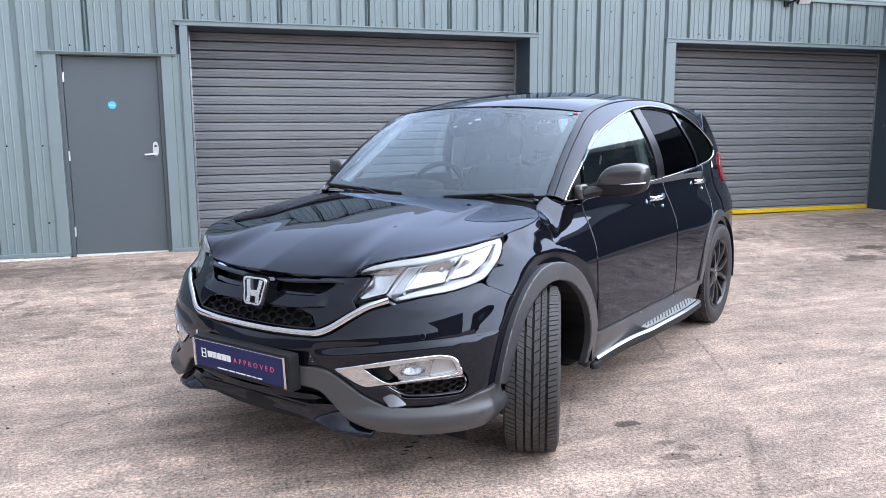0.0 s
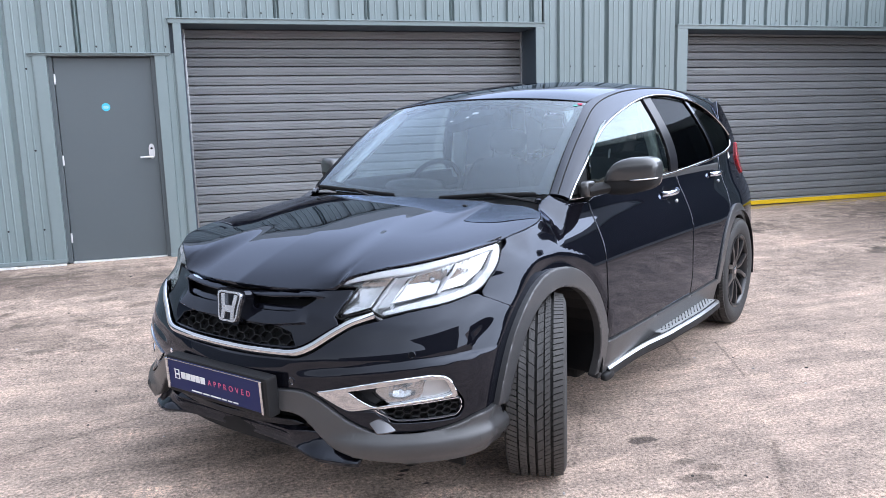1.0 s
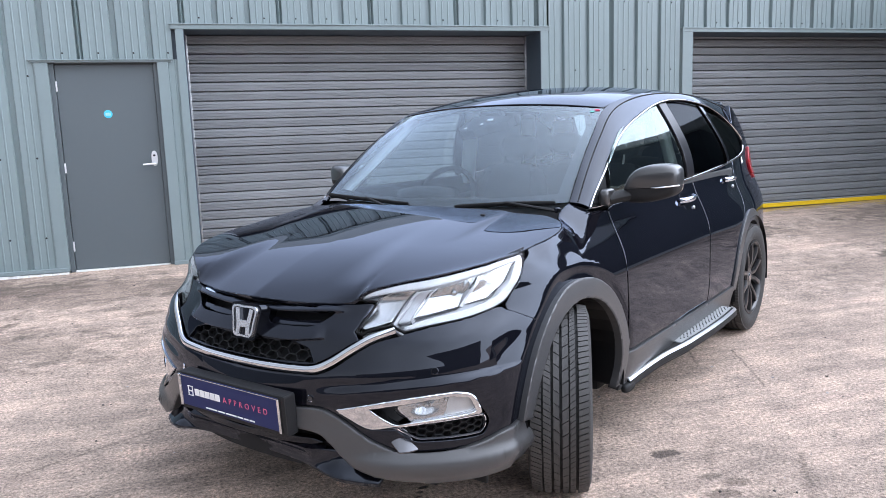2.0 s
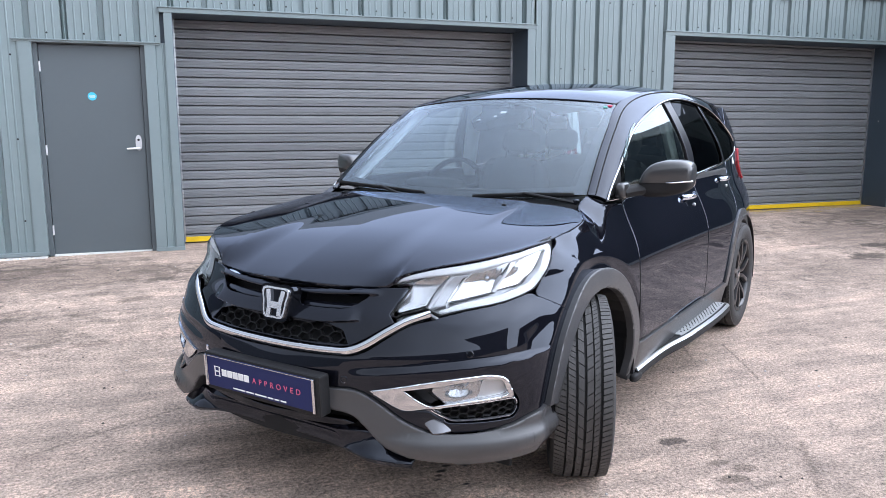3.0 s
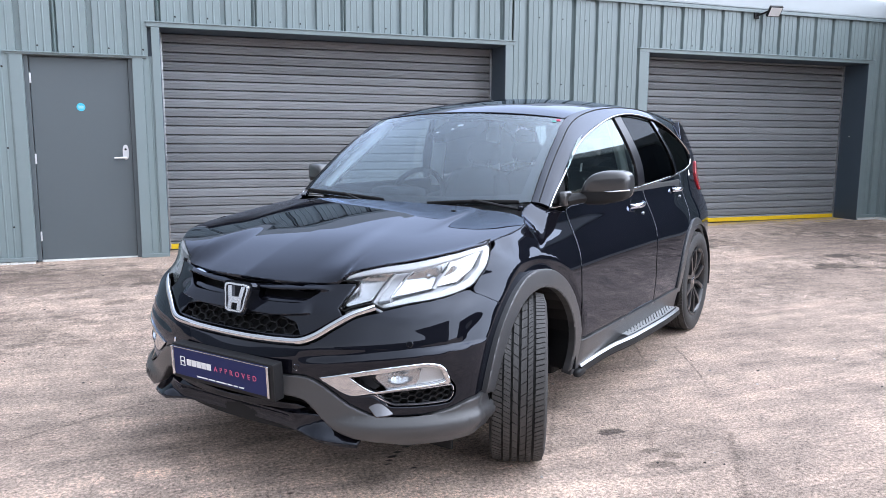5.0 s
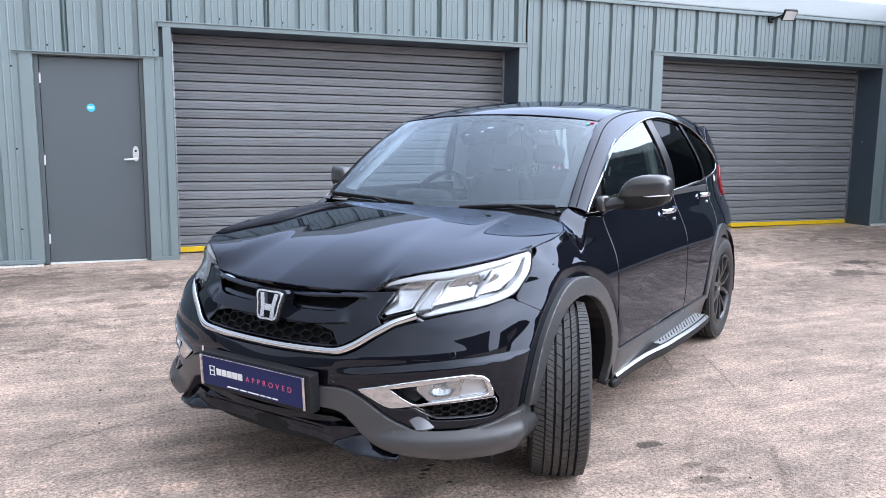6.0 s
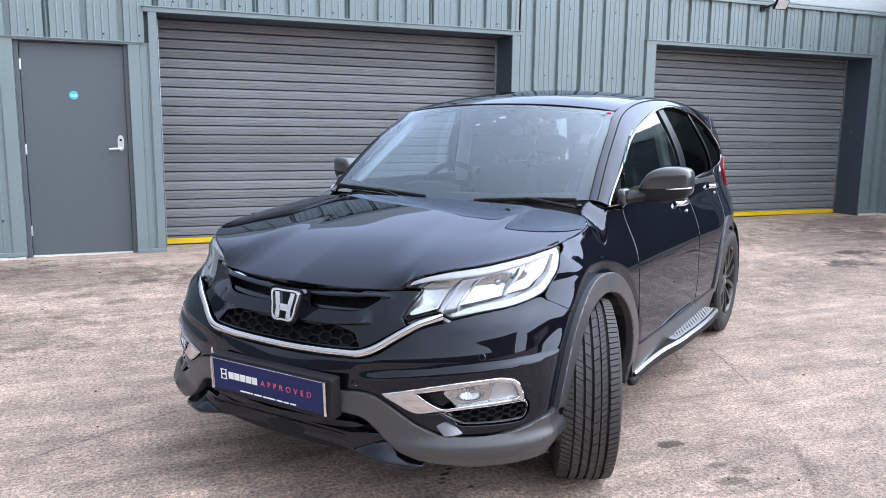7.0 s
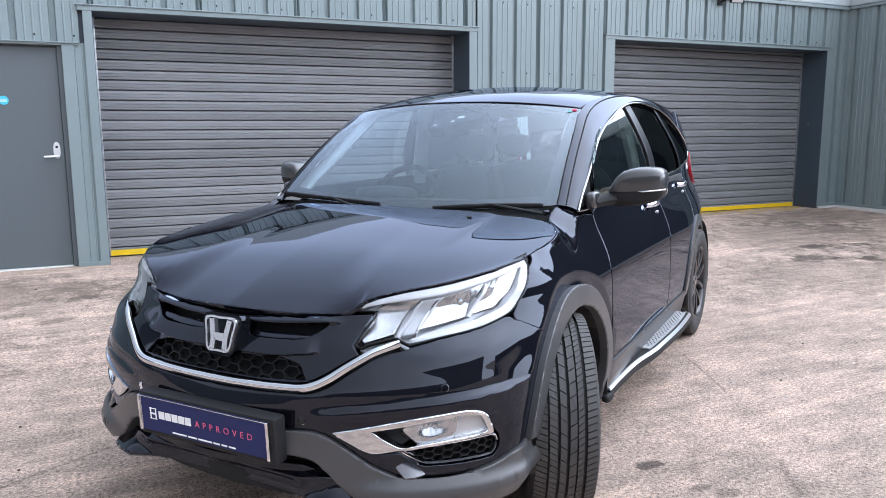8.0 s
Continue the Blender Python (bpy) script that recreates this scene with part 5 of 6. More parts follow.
door_f = spline([(.600, 1.030, True), (.588, .92), (.582, .70), (.598, .405, True), (1.748, .388, True), (1.768, .70), (1.780, 1.00), (1.778, 1.074, True)], 6) + base_line(1.70, .66)
door_r = spline([(1.790, 1.074, True), (1.791, 1.00), (1.779, .70), (1.759, .388, True), (2.255, .388, True)], 6) + arc(RA_C, R_ARCH, 174, 136)[1:] + spline([(2.42, .68), (2.55, .80), (2.64, .98), (2.652, 1.128, True)], 5)[0:] + base_line(2.60, 1.84)
quarter = spline([(2.664, 1.132, True), (2.652, .98), (2.562, .80), (2.425, .675, True)], 5) + arc(RA_C, R_ARCH, 133, 18)[1:] + [(3.30, .50), (3.50, .50), (3.58, .60), (3.58, .80), (3.52, .96), (3.46, 1.08), (3.36, 1.22), (3.22, 1.36), (3.10, 1.47), (3.00, 1.50)] \
    + [(2.90, 1.42), (2.86, 1.365), (3.075, 1.262)] + [(3.04, 1.218), (2.98, 1.180), (2.82, 1.145)]
for sd in (1, -1):
    panel("front_wing", wing_skin, wing, PAINT, car, thick=0.02, step=0.013, sides=sd)
    df = panel("front_door", flanks, door_f, PAINT, car, thick=0.03, steps=(0.05, 0.016), sides=sd)
    dr = panel("rear_door", flanks, door_r, PAINT, car, thick=0.03, steps=(0.05, 0.016), sides=sd)
    panel("rear_quarter", flanks, quarter, PAINT, car, thick=0.02, step=0.045, sides=sd)
    panel("arch_cladding", flanks, arc(FA, 0.468, -9, 172, 34) + arc(FA, 0.392, 172, -11, 34), CLAD, car, lift=0.026, thick=0.03, step=0.03, edge=0.008, sides=sd, label="textured dark grey wheel arch cladding")
    panel("arch_cladding", flanks, arc(RA_C, 0.468, 10, 180, 30) + arc(RA_C, 0.392, 180, 6, 30), CLAD, car, lift=0.012, thick=0.03, step=0.03, edge=0.008, sides=sd, label="textured dark grey wheel arch cladding")
    panel("sill_cladding", flanks, [(.574, .225), (.592, .400), (1.20, .392), (1.75, .383), (2.285, .383), (2.275, .225)], CLAD, car, lift=0.012, thick=0.05, step=0.05, edge=0.008, sides=sd, label="textured dark grey sill cladding")
    panel("rear_corner_cladding", flanks, [(3.185, .25), (3.19, .49), (3.28, .52), (3.57, .52), (3.57, .28)], CLAD, car, lift=0.012, thick=0.05, step=0.06, edge=0.008, sides=sd)
    # added black sheet behind the flanks that darkens the gaps, with wheel openings
    panel("side_shade_sheet", flanks, [(-.05, .86), (.10, .95), (.45, 1.0), (1.6, 1.02), (3.3, 1.02), (3.4, .5), (3.2, .30)] + arc(RA_C, .43, 8, 172)[0:] + [(.56, .24)] + arc(FA, .43, 14, 120), DARK, car, lift=-0.04, thick=0.01, step=0.12, sides=sd)
    # glasshouse
    win = spline([(.445, 1.062, True), (.59, 1.163), (.79, 1.292), (.93, 1.352), (1.12, 1.407), (1.49, 1.484), (1.87, 1.511), (2.29, 1.486), (2.58, 1.430), (2.82, 1.350), (3.045, 1.258, True), (3.030, 1.200, True), (2.96, 1.188), (2.80, 1.163), (2.40, 1.130), (1.775, 1.096), (1.20, 1.078), (.70, 1.066)], 5, True)
    ring = resample(offset_loop(resample(win, 120), -0.010), 120)
    rp = flanks(np.array([p[0] for p in ring]), np.array([p[1] for p in ring]))
    bar = bmesh.new()
    tube(bar, [(p[0], -sd * (p[1] + .003), p[2]) for p in list(rp) + [rp[0]]], [.0052 + .0060 * smooth(p[0], 2.70, 2.95) + .0030 * smooth(p[0], 1.0, 1.7) * (p[1] < 1.2) for p in list(ring) + [ring[0]]], 12)
    part("window_chrome", bar, TRIM_CHROME, car, "chrome strip round the side windows", smooth=True)
    test = hole_test(win)
    up = lambda s: max(z for z in np.arange(1.05, 1.53, .002) if test(s, z))
    dn = lambda s: min(z for z in np.arange(1.05, 1.53, .002) if test(s, z))
    gf = [(s, dn(s) + .002) for s in np.linspace(.64, 1.72, 9)] + [(s, up(s) + .030) for s in np.linspace(1.63, .66, 10)] + [(.64, up(.64) + .010)]
    panel("front_window", side_glass, gf, SIDE_GLASS, df, lift=-0.004, thick=0.004, step=0.06, edge=0.002, sides=sd, closed=True)
    sail = [(.47, 1.070), (.628, dn(.63)), (.628, up(.63))]
    panel("mirror_sail", flanks, sail, BLACK, df, lift=0.0, thick=0.02, step=0.06, sides=sd)
    bp = [(1.665, dn(1.70)), (1.785, dn(1.76)), (1.672, up(1.66)), (1.55, up(1.56))]
    panel("pillar_cover", side_glass, bp, BLADE, df, lift=0.006, thick=0.02, step=0.05, sides=sd)
    gr = [(1.755, dn(1.80)), (2.49, dn(2.45)), (2.27, up(2.23) + .03), (1.95, up(1.95) + .03), (1.64, up(1.69) + .03)]
    panel("rear_window", side_glass, gr, PRIVACY, dr, lift=-0.004, thick=0.004, step=0.06, edge=0.002, sides=sd, closed=True)
    panel("divider_bar", side_glass, [(2.455, dn(2.455)), (2.50, dn(2.50)), (2.285, up(2.285)), (2.235, up(2.235))], GLOSS, dr, lift=0.006, thick=0.02, step=0.05, sides=sd)
    gq = [(2.49, dn(2.51)), (2.80, dn(2.80)), (2.95, dn(2.95)), (3.04, 1.24), (2.84, up(2.82) + .03), (2.58, up(2.58) + .03), (2.275, up(2.295) + .03)]
    panel("quarter_window", side_glass, gq, PRIVACY, car, lift=-0.004, thick=0.004, step=0.06, edge=0.002, sides=sd, closed=True)
    # pillar and roof rail
    panel("roof_rail", rail, [(0.0, 0.0), (8.0, 0.0), (8.0, 0.14), (0.0, 0.14)], PAINT, car, thick=0.02, steps=(0.12, 0.018), edge=0.001, sides=sd)
    # dark drip line along the pillar and the roof's edge
    seam_a = np.linspace(.03, 7.6, 60)
    seam = rail(seam_a, np.interp(seam_a, (0, 3, 4, 8), (.050, .040, .030, .030)))
    part("roof_seam", tube(bmesh.new(), [(p[0], -sd * (p[1] + .001), p[2] + .0005) for p in seam], .0030, 8), DARK, car, smooth=True)
    # tail lamp
    panel("tail_lamp", flanks, spline([(3.30, 1.085), (3.32, 1.17), (3.36, 1.20), (3.43, 1.09), (3.47, .99), (3.40, .975)], 4, True), RED, car, lift=0.014, thick=0.03, step=0.05, edge=0.008, sides=sd, label="red tail lamp")
    # door handles
    for root, s0, s1, z in ((df, 1.47, 1.69, .985), (dr, 2.38, 2.58, 1.030)):
        n = 9
        pth = []
        for i in range(n):
            t = i / (n - 1)
            s = s0 + (s1 - s0) * t
            out = .004 + .036 * math.sin(math.pi * t) ** 0.5
            pth.append((s, -sd * (float(side_w(s, z)) + out), z + .006 * t))
        hd = part("door_handle", tube(bmesh.new(), pth, 0.008, 10, 0.014), PAINT, root, smooth=True)
        pth2 = [(x, y - sd * .0075, zz + .006) for x, y, zz in pth[2:-2]]
        part("handle_trim", tube(bmesh.new(), pth2, 0.002, 6, 0.003), TRIM_CHROME, hd, smooth=True)
        cup = spline([(s0 + .05, z - .055), (s0 + .16, z - .05), (s0 + .18, z), (s0 + .14, z + .035), (s0 + .06, z + .035), (s0 + .03, z)], 4, True)
        panel("handle_cup", flanks, cup, GLOSS, root, lift=0.001, thick=0.01, step=0.05, sides=sd)
        bm = lathe(bmesh.new(), [(.010, .003), (.009, -.004), (.007, -.006), (.001, -.006)], 16)
        bmesh.ops.transform(bm, matrix=Matrix.Translation((s1 - .055, -sd * (float(side_w(s1 - .05, z - .05)) + .002), z - .050)) @ pose(0, 0, 0, 0, 0, 0 if sd == 1 else 180), verts=bm.verts[:])
        part("lock_cap", bm, SATIN, hd, smooth=True)

# roof, windscreen
front = [(float(.85 + .09 * (w / .61) ** 2), w) for w in np.linspace(-.602, .602, 15)]
panel("roof_panel", roofing, front + [(3.02, .602), (3.08, .3), (3.09, 0), (3.08, -.3), (3.02, -.602)], PAINT, car, thick=0.02, step=0.06)
loop = [(x, .004) for x in np.linspace(-.685, .685, 15)] + [(x, .726) for x in np.linspace(.685, -.685, 15)]
panel("windscreen", screen, loop, GLASS, car, lift=-0.003, thick=0.004, step=0.05, edge=0.002, closed=True)
inner = [(x, .055 + .01 * (x / .62) ** 2) for x in np.linspace(-.630, .630, 13)] + spline([(.645, .62), (.628, .672), (.55, .690), (.30, .700), (0, .702), (-.30, .700), (-.55, .690), (-.628, .672), (-.645, .62)], 3)
outer = [(x, .002) for x in np.linspace(-.688, .688, 15)] + [(x, .729) for x in np.linspace(.688, -.688, 15)]
panel("screen_border", screen, outer, DARK, car, holes=(inner,), lift=-0.0095, thick=0.002, step=0.06, edge=0.002)
panel("windscreen_sticker", screen, [(.656 + .012 * math.cos(a), .702 + .007 * math.sin(a)) for a in np.linspace(0, 6.0, 16)], material("red_sticker", (0.75, 0.03, 0.10), 0.5, vary=.05), car, lift=0.0012, thick=0.002, edge=0.001)
panel("windscreen_sticker", screen, [(.636 + .012 * math.cos(a), .684 + .005 * math.sin(a)) for a in np.linspace(0, 6.0, 16)], material("teal_sticker", (0.12, 0.55, 0.50), 0.5, vary=.05), car, lift=0.0012, thick=0.002, edge=0.001)

# tail end: tailgate, spoiler, rear bumper
tail_s = curve((.25, .50, .85, 1.00, 1.12, 1.25, 1.40, 1.55), (3.57, 3.60, 3.60, 3.53, 3.45, 3.35, 3.20, 3.05))


def back(w, z):
    sw = tail_s(z) + .10 * (1 - np.abs(w / .8) ** 2.5)
    return np.stack([sw, w + 0 * z, z + 0 * w], -1)


panel("tailgate", back, [(-.66, .26), (.66, .26), (.68, .9), (.64, 1.1), (.60, 1.3), (.53, 1.53), (-.53, 1.53), (-.60, 1.3), (-.64, 1.1), (-.68, .9)], PAINT, car, step=0.1)
bm = bmesh.new()
n = 18
rows = []
for i in range(n + 1):
    w = -.54 + 1.08 * i / n
    e = 1 - .35 * abs(w / .64) ** 6
    zc = 1.560 - .070 * (w / .64) ** 2
    sc = 2.92 - .10 * (w / .64) ** 2
    f = 1 - .8 * abs(w / .64) ** 8
    rows.append([bm.verts.new((sc + a * e, -w, zc + b * f)) for a, b in ((0.0, .004), (.14, .006), (.27, -.012), (.285, -.028), (.26, -.036), (.10, -.03), (.0, -.02))])
for p, q in zip(rows[:-1], rows[1:]):
    for k in range(7):
        bm.faces.new((p[k], p[(k + 1) % 7], q[(k + 1) % 7], q[k]))
bm.faces.new(rows[0])
bm.faces.new(rows[-1][::-1])
bmesh.ops.recalc_face_normals(bm, faces=bm.faces[:])
part("rear_spoiler", bm, GLOSS, car, smooth=True)
bm = bmesh.new()
rows = []
for i in range(11):
    t = i / 10
    h = .085 * math.sin(math.pi * min(1, t * 1.02)) ** 0.8 * (0.35 + 0.65 * t)
    wd = .028 * (1 - .7 * t) * (math.sin(math.pi * (0.1 + .85 * t)) ** .5) + .003
    s = 2.78 + .17 * t
    z0 = float(roof_mid(s)) - .004
    rows.append([bm.verts.new((s, wd * math.cos(a), z0 + (h + .004) * math.sin(a))) for a in np.linspace(0, math.pi, 9)])
for p, q in zip(rows[:-1], rows[1:]):
    for k in range(8):
        bm.faces.new((p[k], p[k + 1], q[k + 1], q[k]))
bmesh.ops.recalc_face_normals(bm, faces=bm.faces[:])
part("roof_antenna", bm, GLOSS, car, smooth=True)


# door mirrors
MIRROR_CAP = material("dark_grey_mirror_cap", (.024, .024, .025), .30, vary=.1, coat=.6, coat_rough=.10)


def superball(bm, c, r, e=0.6, n=28, m=16, warp=None):
    """A rounded box-like body."""
    rows = []
    pw = lambda x: math.copysign(abs(x) ** e, x)
    for j in range(m + 1):
        b = math.pi * (j / m - 0.5)
        row = []
        for i in range(n):
            a = 2 * math.pi * i / n
            p = Vector((pw(math.cos(b)) * pw(math.cos(a)) * r[0], pw(math.cos(b)) * pw(math.sin(a)) * r[1], pw(math.sin(b)) * r[2]))
            if warp:
                p = warp(p)
            row.append(bm.verts.new(p + Vector(c)))
        rows.append(row)
    for p, q in zip(rows[:-1], rows[1:]):
        for k in range(n):
            bm.faces.new((p[k], p[(k + 1) % n], q[(k + 1) % n], q[k]))
    bmesh.ops.remove_doubles(bm, verts=bm.verts[:], dist=1e-5)
    return bm


for sd in (1, -1):
    def shape(p, sd=sd):
        t = -sd * p.y / 0.125
        return Vector((p.x * (1 - .25 * max(0, t)) + .030 * t + (.02 if p.x > 0 else 0), p.y, p.z * (1 - .10 * abs(t)) + (.012 * t if p.z > 0 else .020 * t)))
    c = (0.700, -sd * (0.938 if sd == 1 else 0.875), 1.140 if sd == 1 else 1.150)
    for nm, keep in (("door_mirror", True), ("mirror_lower_shell", False)):
        def formed(p, sd=sd):
            t = -sd * p.y / 0.125
            q = shape(p)
            lean = max(0.0, -t) * max(0.0, p.z) * .55
            return Vector((q.x, q.y - sd * lean, q.z)) if p.z > -.022 else Vector((q.x * .97, q.y * (1.0 if t > 0 else 1.12), q.z))
        bm = superball(bmesh.new(), c, (.080, .108, .080) if sd == 1 else (.066, .086, .066), 0.50, 44, 26, formed)
        no = Vector((0, sd * .05, 1)).normalized()
        bmesh.ops.bisect_plane(bm, geom=bm.verts[:] + bm.edges[:] + bm.faces[:], plane_co=(c[0], c[1], c[2] - .016), plane_no=no, clear_inner=keep, clear_outer=not keep)
        rim_ = [e for e in bm.edges if len(e.link_faces) == 1]
        if keep:
            g = bmesh.ops.extrude_edge_only(bm, edges=rim_)["geom"]
            for v in [v for v in g if isinstance(v, bmesh.types.BMVert)]:
                v.co = v.co + (Vector(c) - v.co) * .05
            mr = part(nm, bm, MIRROR_CAP, car, "satin dark grey door mirror with a slim indicator", smooth=True)
        else:
            for v in bm.verts:
                v.co = Vector(c) + (v.co - Vector(c)) * .985 - Vector((0, 0, .002))
            part(nm, bm, BLACK, mr, smooth=True)
    path = [(c[0] - .083 + .084 * (t ** 2.2), c[1] - sd * (.020 + .090 * t), c[2] - .016 + .006 * t) for t in np.linspace(0, 1, 10)]
    if sd == 1:
        part("indicator", tube(bmesh.new(), path, [.002] + [.0045] * 8 + [.003], 8, 0.004), LAMP, mr, smooth=True)
    bm = bmesh.new()
    tube(bm, ((.560, -sd * .782, 1.078), (.600, -sd * .815, 1.086), (.655, -sd * .860, 1.092), (.70, -sd * .90, 1.10)), [.040, .036, .036, .044], 14, .026)
    part("mirror_arm", bm, BLACK, mr, smooth=True)
    bm = superball(bmesh.new(), (.560, -sd * .786, 1.088), (.052, .024, .036), .6)
    part("mirror_foot", bm, MIRROR_CAP, mr, smooth=True)
    bm = bmesh.new()
    superball(bm, (c[0] + .070, c[1], c[2] + .003), (.012, .108, .064), 0.6, 24, 10)
    part("mirror_glass", bm, CHROME, mr, smooth=True)

# wipers
def on_screen(x, y, d):
    p = screen(np.array(x), np.array(y))
    return (float(p[0]) - .62 * d, -float(p[1]), float(p[2]) + .78 * d)


for w0, w1, lean in ((-.66, -.07, .010), (.19, .64, -.004)):
    line = lambda t, d: on_screen(w0 + (w1 - w0) * t, -.006 + lean * t + .012 * math.sin(math.pi * t), d)
    ts = np.linspace(0, 1, 14)
    root = part("wiper", tube(bmesh.new(), [line(t, .014) for t in ts], [.002] + [.0045] * 4 + [.0075] * 4 + [.0045] * 4 + [.002], 8, 0.008), BLACK, car, smooth=True)
    part("blade", tube(bmesh.new(), [line(t, .005) for t in ts], 0.0025, 6, 0.006), DARK, root)
    e = w1 + .015
    mid = line(.52, .022)
    path = [on_screen(e, -.052, .000), on_screen(e - .02, -.050, .012), on_screen(e - .07, -.042, .020), tuple(.5 * np.array(on_screen(e - .10, -.034, .022)) + .5 * np.array(mid)), mid]
    part("wiper_arm", tube(bmesh.new(), path, [.014, .013, .009, .008, .006], 8, .007), BLACK, root, smooth=True)
    bm = lathe(bmesh.new(), [(.016, 0), (.015, .012), (.008, .017), (.001, .018)], 16)
    bmesh.ops.transform(bm, matrix=Matrix.Translation(on_screen(e, -.052, .004)) @ pose(0, 0, 0, 90, 0, 0), verts=bm.verts[:])
    part("arm_cap", bm, GLOSS, root, smooth=True)


# number plate
def number_plate():
    at = pose(-0.884, -0.014, 0.490, 0, -3, 0)
    pl = part("number_plate", box(bmesh.new(), (-.006, -.262, -.058), (.004, .262, .058), .003, at), NAVY, car, "navy dealer show plate with white and pink print")
    bm = bmesh.new()
    box(bm, (-.001, -.285, -.075), (.050, .275, .068), .008, at)
    part("plate_holder", bm, BLACK, pl)
    bm = bmesh.new()
    for lo, hi in (((-.262, -.058), (-.2585, .058)), ((.256, -.058), (.262, .058)), ((-.262, .0555), (.262, .058))):
        box(bm, (-.0085, lo[0], lo[1]), (-.005, hi[0], hi[1]), .0005, at)
    for a in (-1, 1):
        box(bm, (-.012, a * .2635 - .005, -.060), (.0, a * .2635 + .005, .060), .002, at)
    part("plate_edge", bm, CHROME, pl)
    # plain white bars where the maker's name stands
    bm = bmesh.new()
    x = .184
    for i in range(5):
        part("name_bar", box(bmesh.new(), (-.0078, x - .0265, -.010), (-.0055, x - .002, .015), .0006, at), WHITE, pl)
        x -= .0285
    box(bm, (-.0078, .216, -.013), (-.0055, .220, .019), .0006, at)
    box(bm, (-.0078, .193, -.013), (-.0055, .197, .019), .0006, at)
    box(bm, (-.0078, .197, .0005), (-.0055, .216, .0055), .0006, at)
    box(bm, (-.0078, .191, -.0155), (-.0055, .222, -.013), .0006, at)
    box(bm, (-.0078, .191, .019), (-.0055, .222, .0215), .0006, at)
    part("emblem_bars", bm, WHITE, pl)
    x = .128
    for i, n in enumerate((.060, .036, .056, .026, .022, .026)):
        part("small_print_bar", box(bmesh.new(), (-.0074, x - n, -.0500), (-.0055, x, -.0450), .0004, at), WHITE, pl)
        x -= n + .007
    cu_ = bpy.data.curves.new("word", 'FONT')
    cu_.body, cu_.size, cu_.space_character, cu_.extrude = "APPROVED", 0.0290, 1.85, 0.0004
    cu_.align_x = 'LEFT'
    tmp = bpy.data.objects.new("word", cu_)
    scene.collection.objects.link(tmp)
    me = bpy.data.meshes.new_from_object(tmp.evaluated_get(bpy.context.evaluated_depsgraph_get()))
    bpy.data.objects.remove(tmp)
    me.materials.append(PINK)
    ob = new("plate_word", me)
    ob.parent = pl
    ob.matrix_local = at @ Matrix(((0, 0, -1, -.0072), (-1, 0, 0, .026), (0, 1, 0, -.008), (0, 0, 0, 1)))


number_plate()


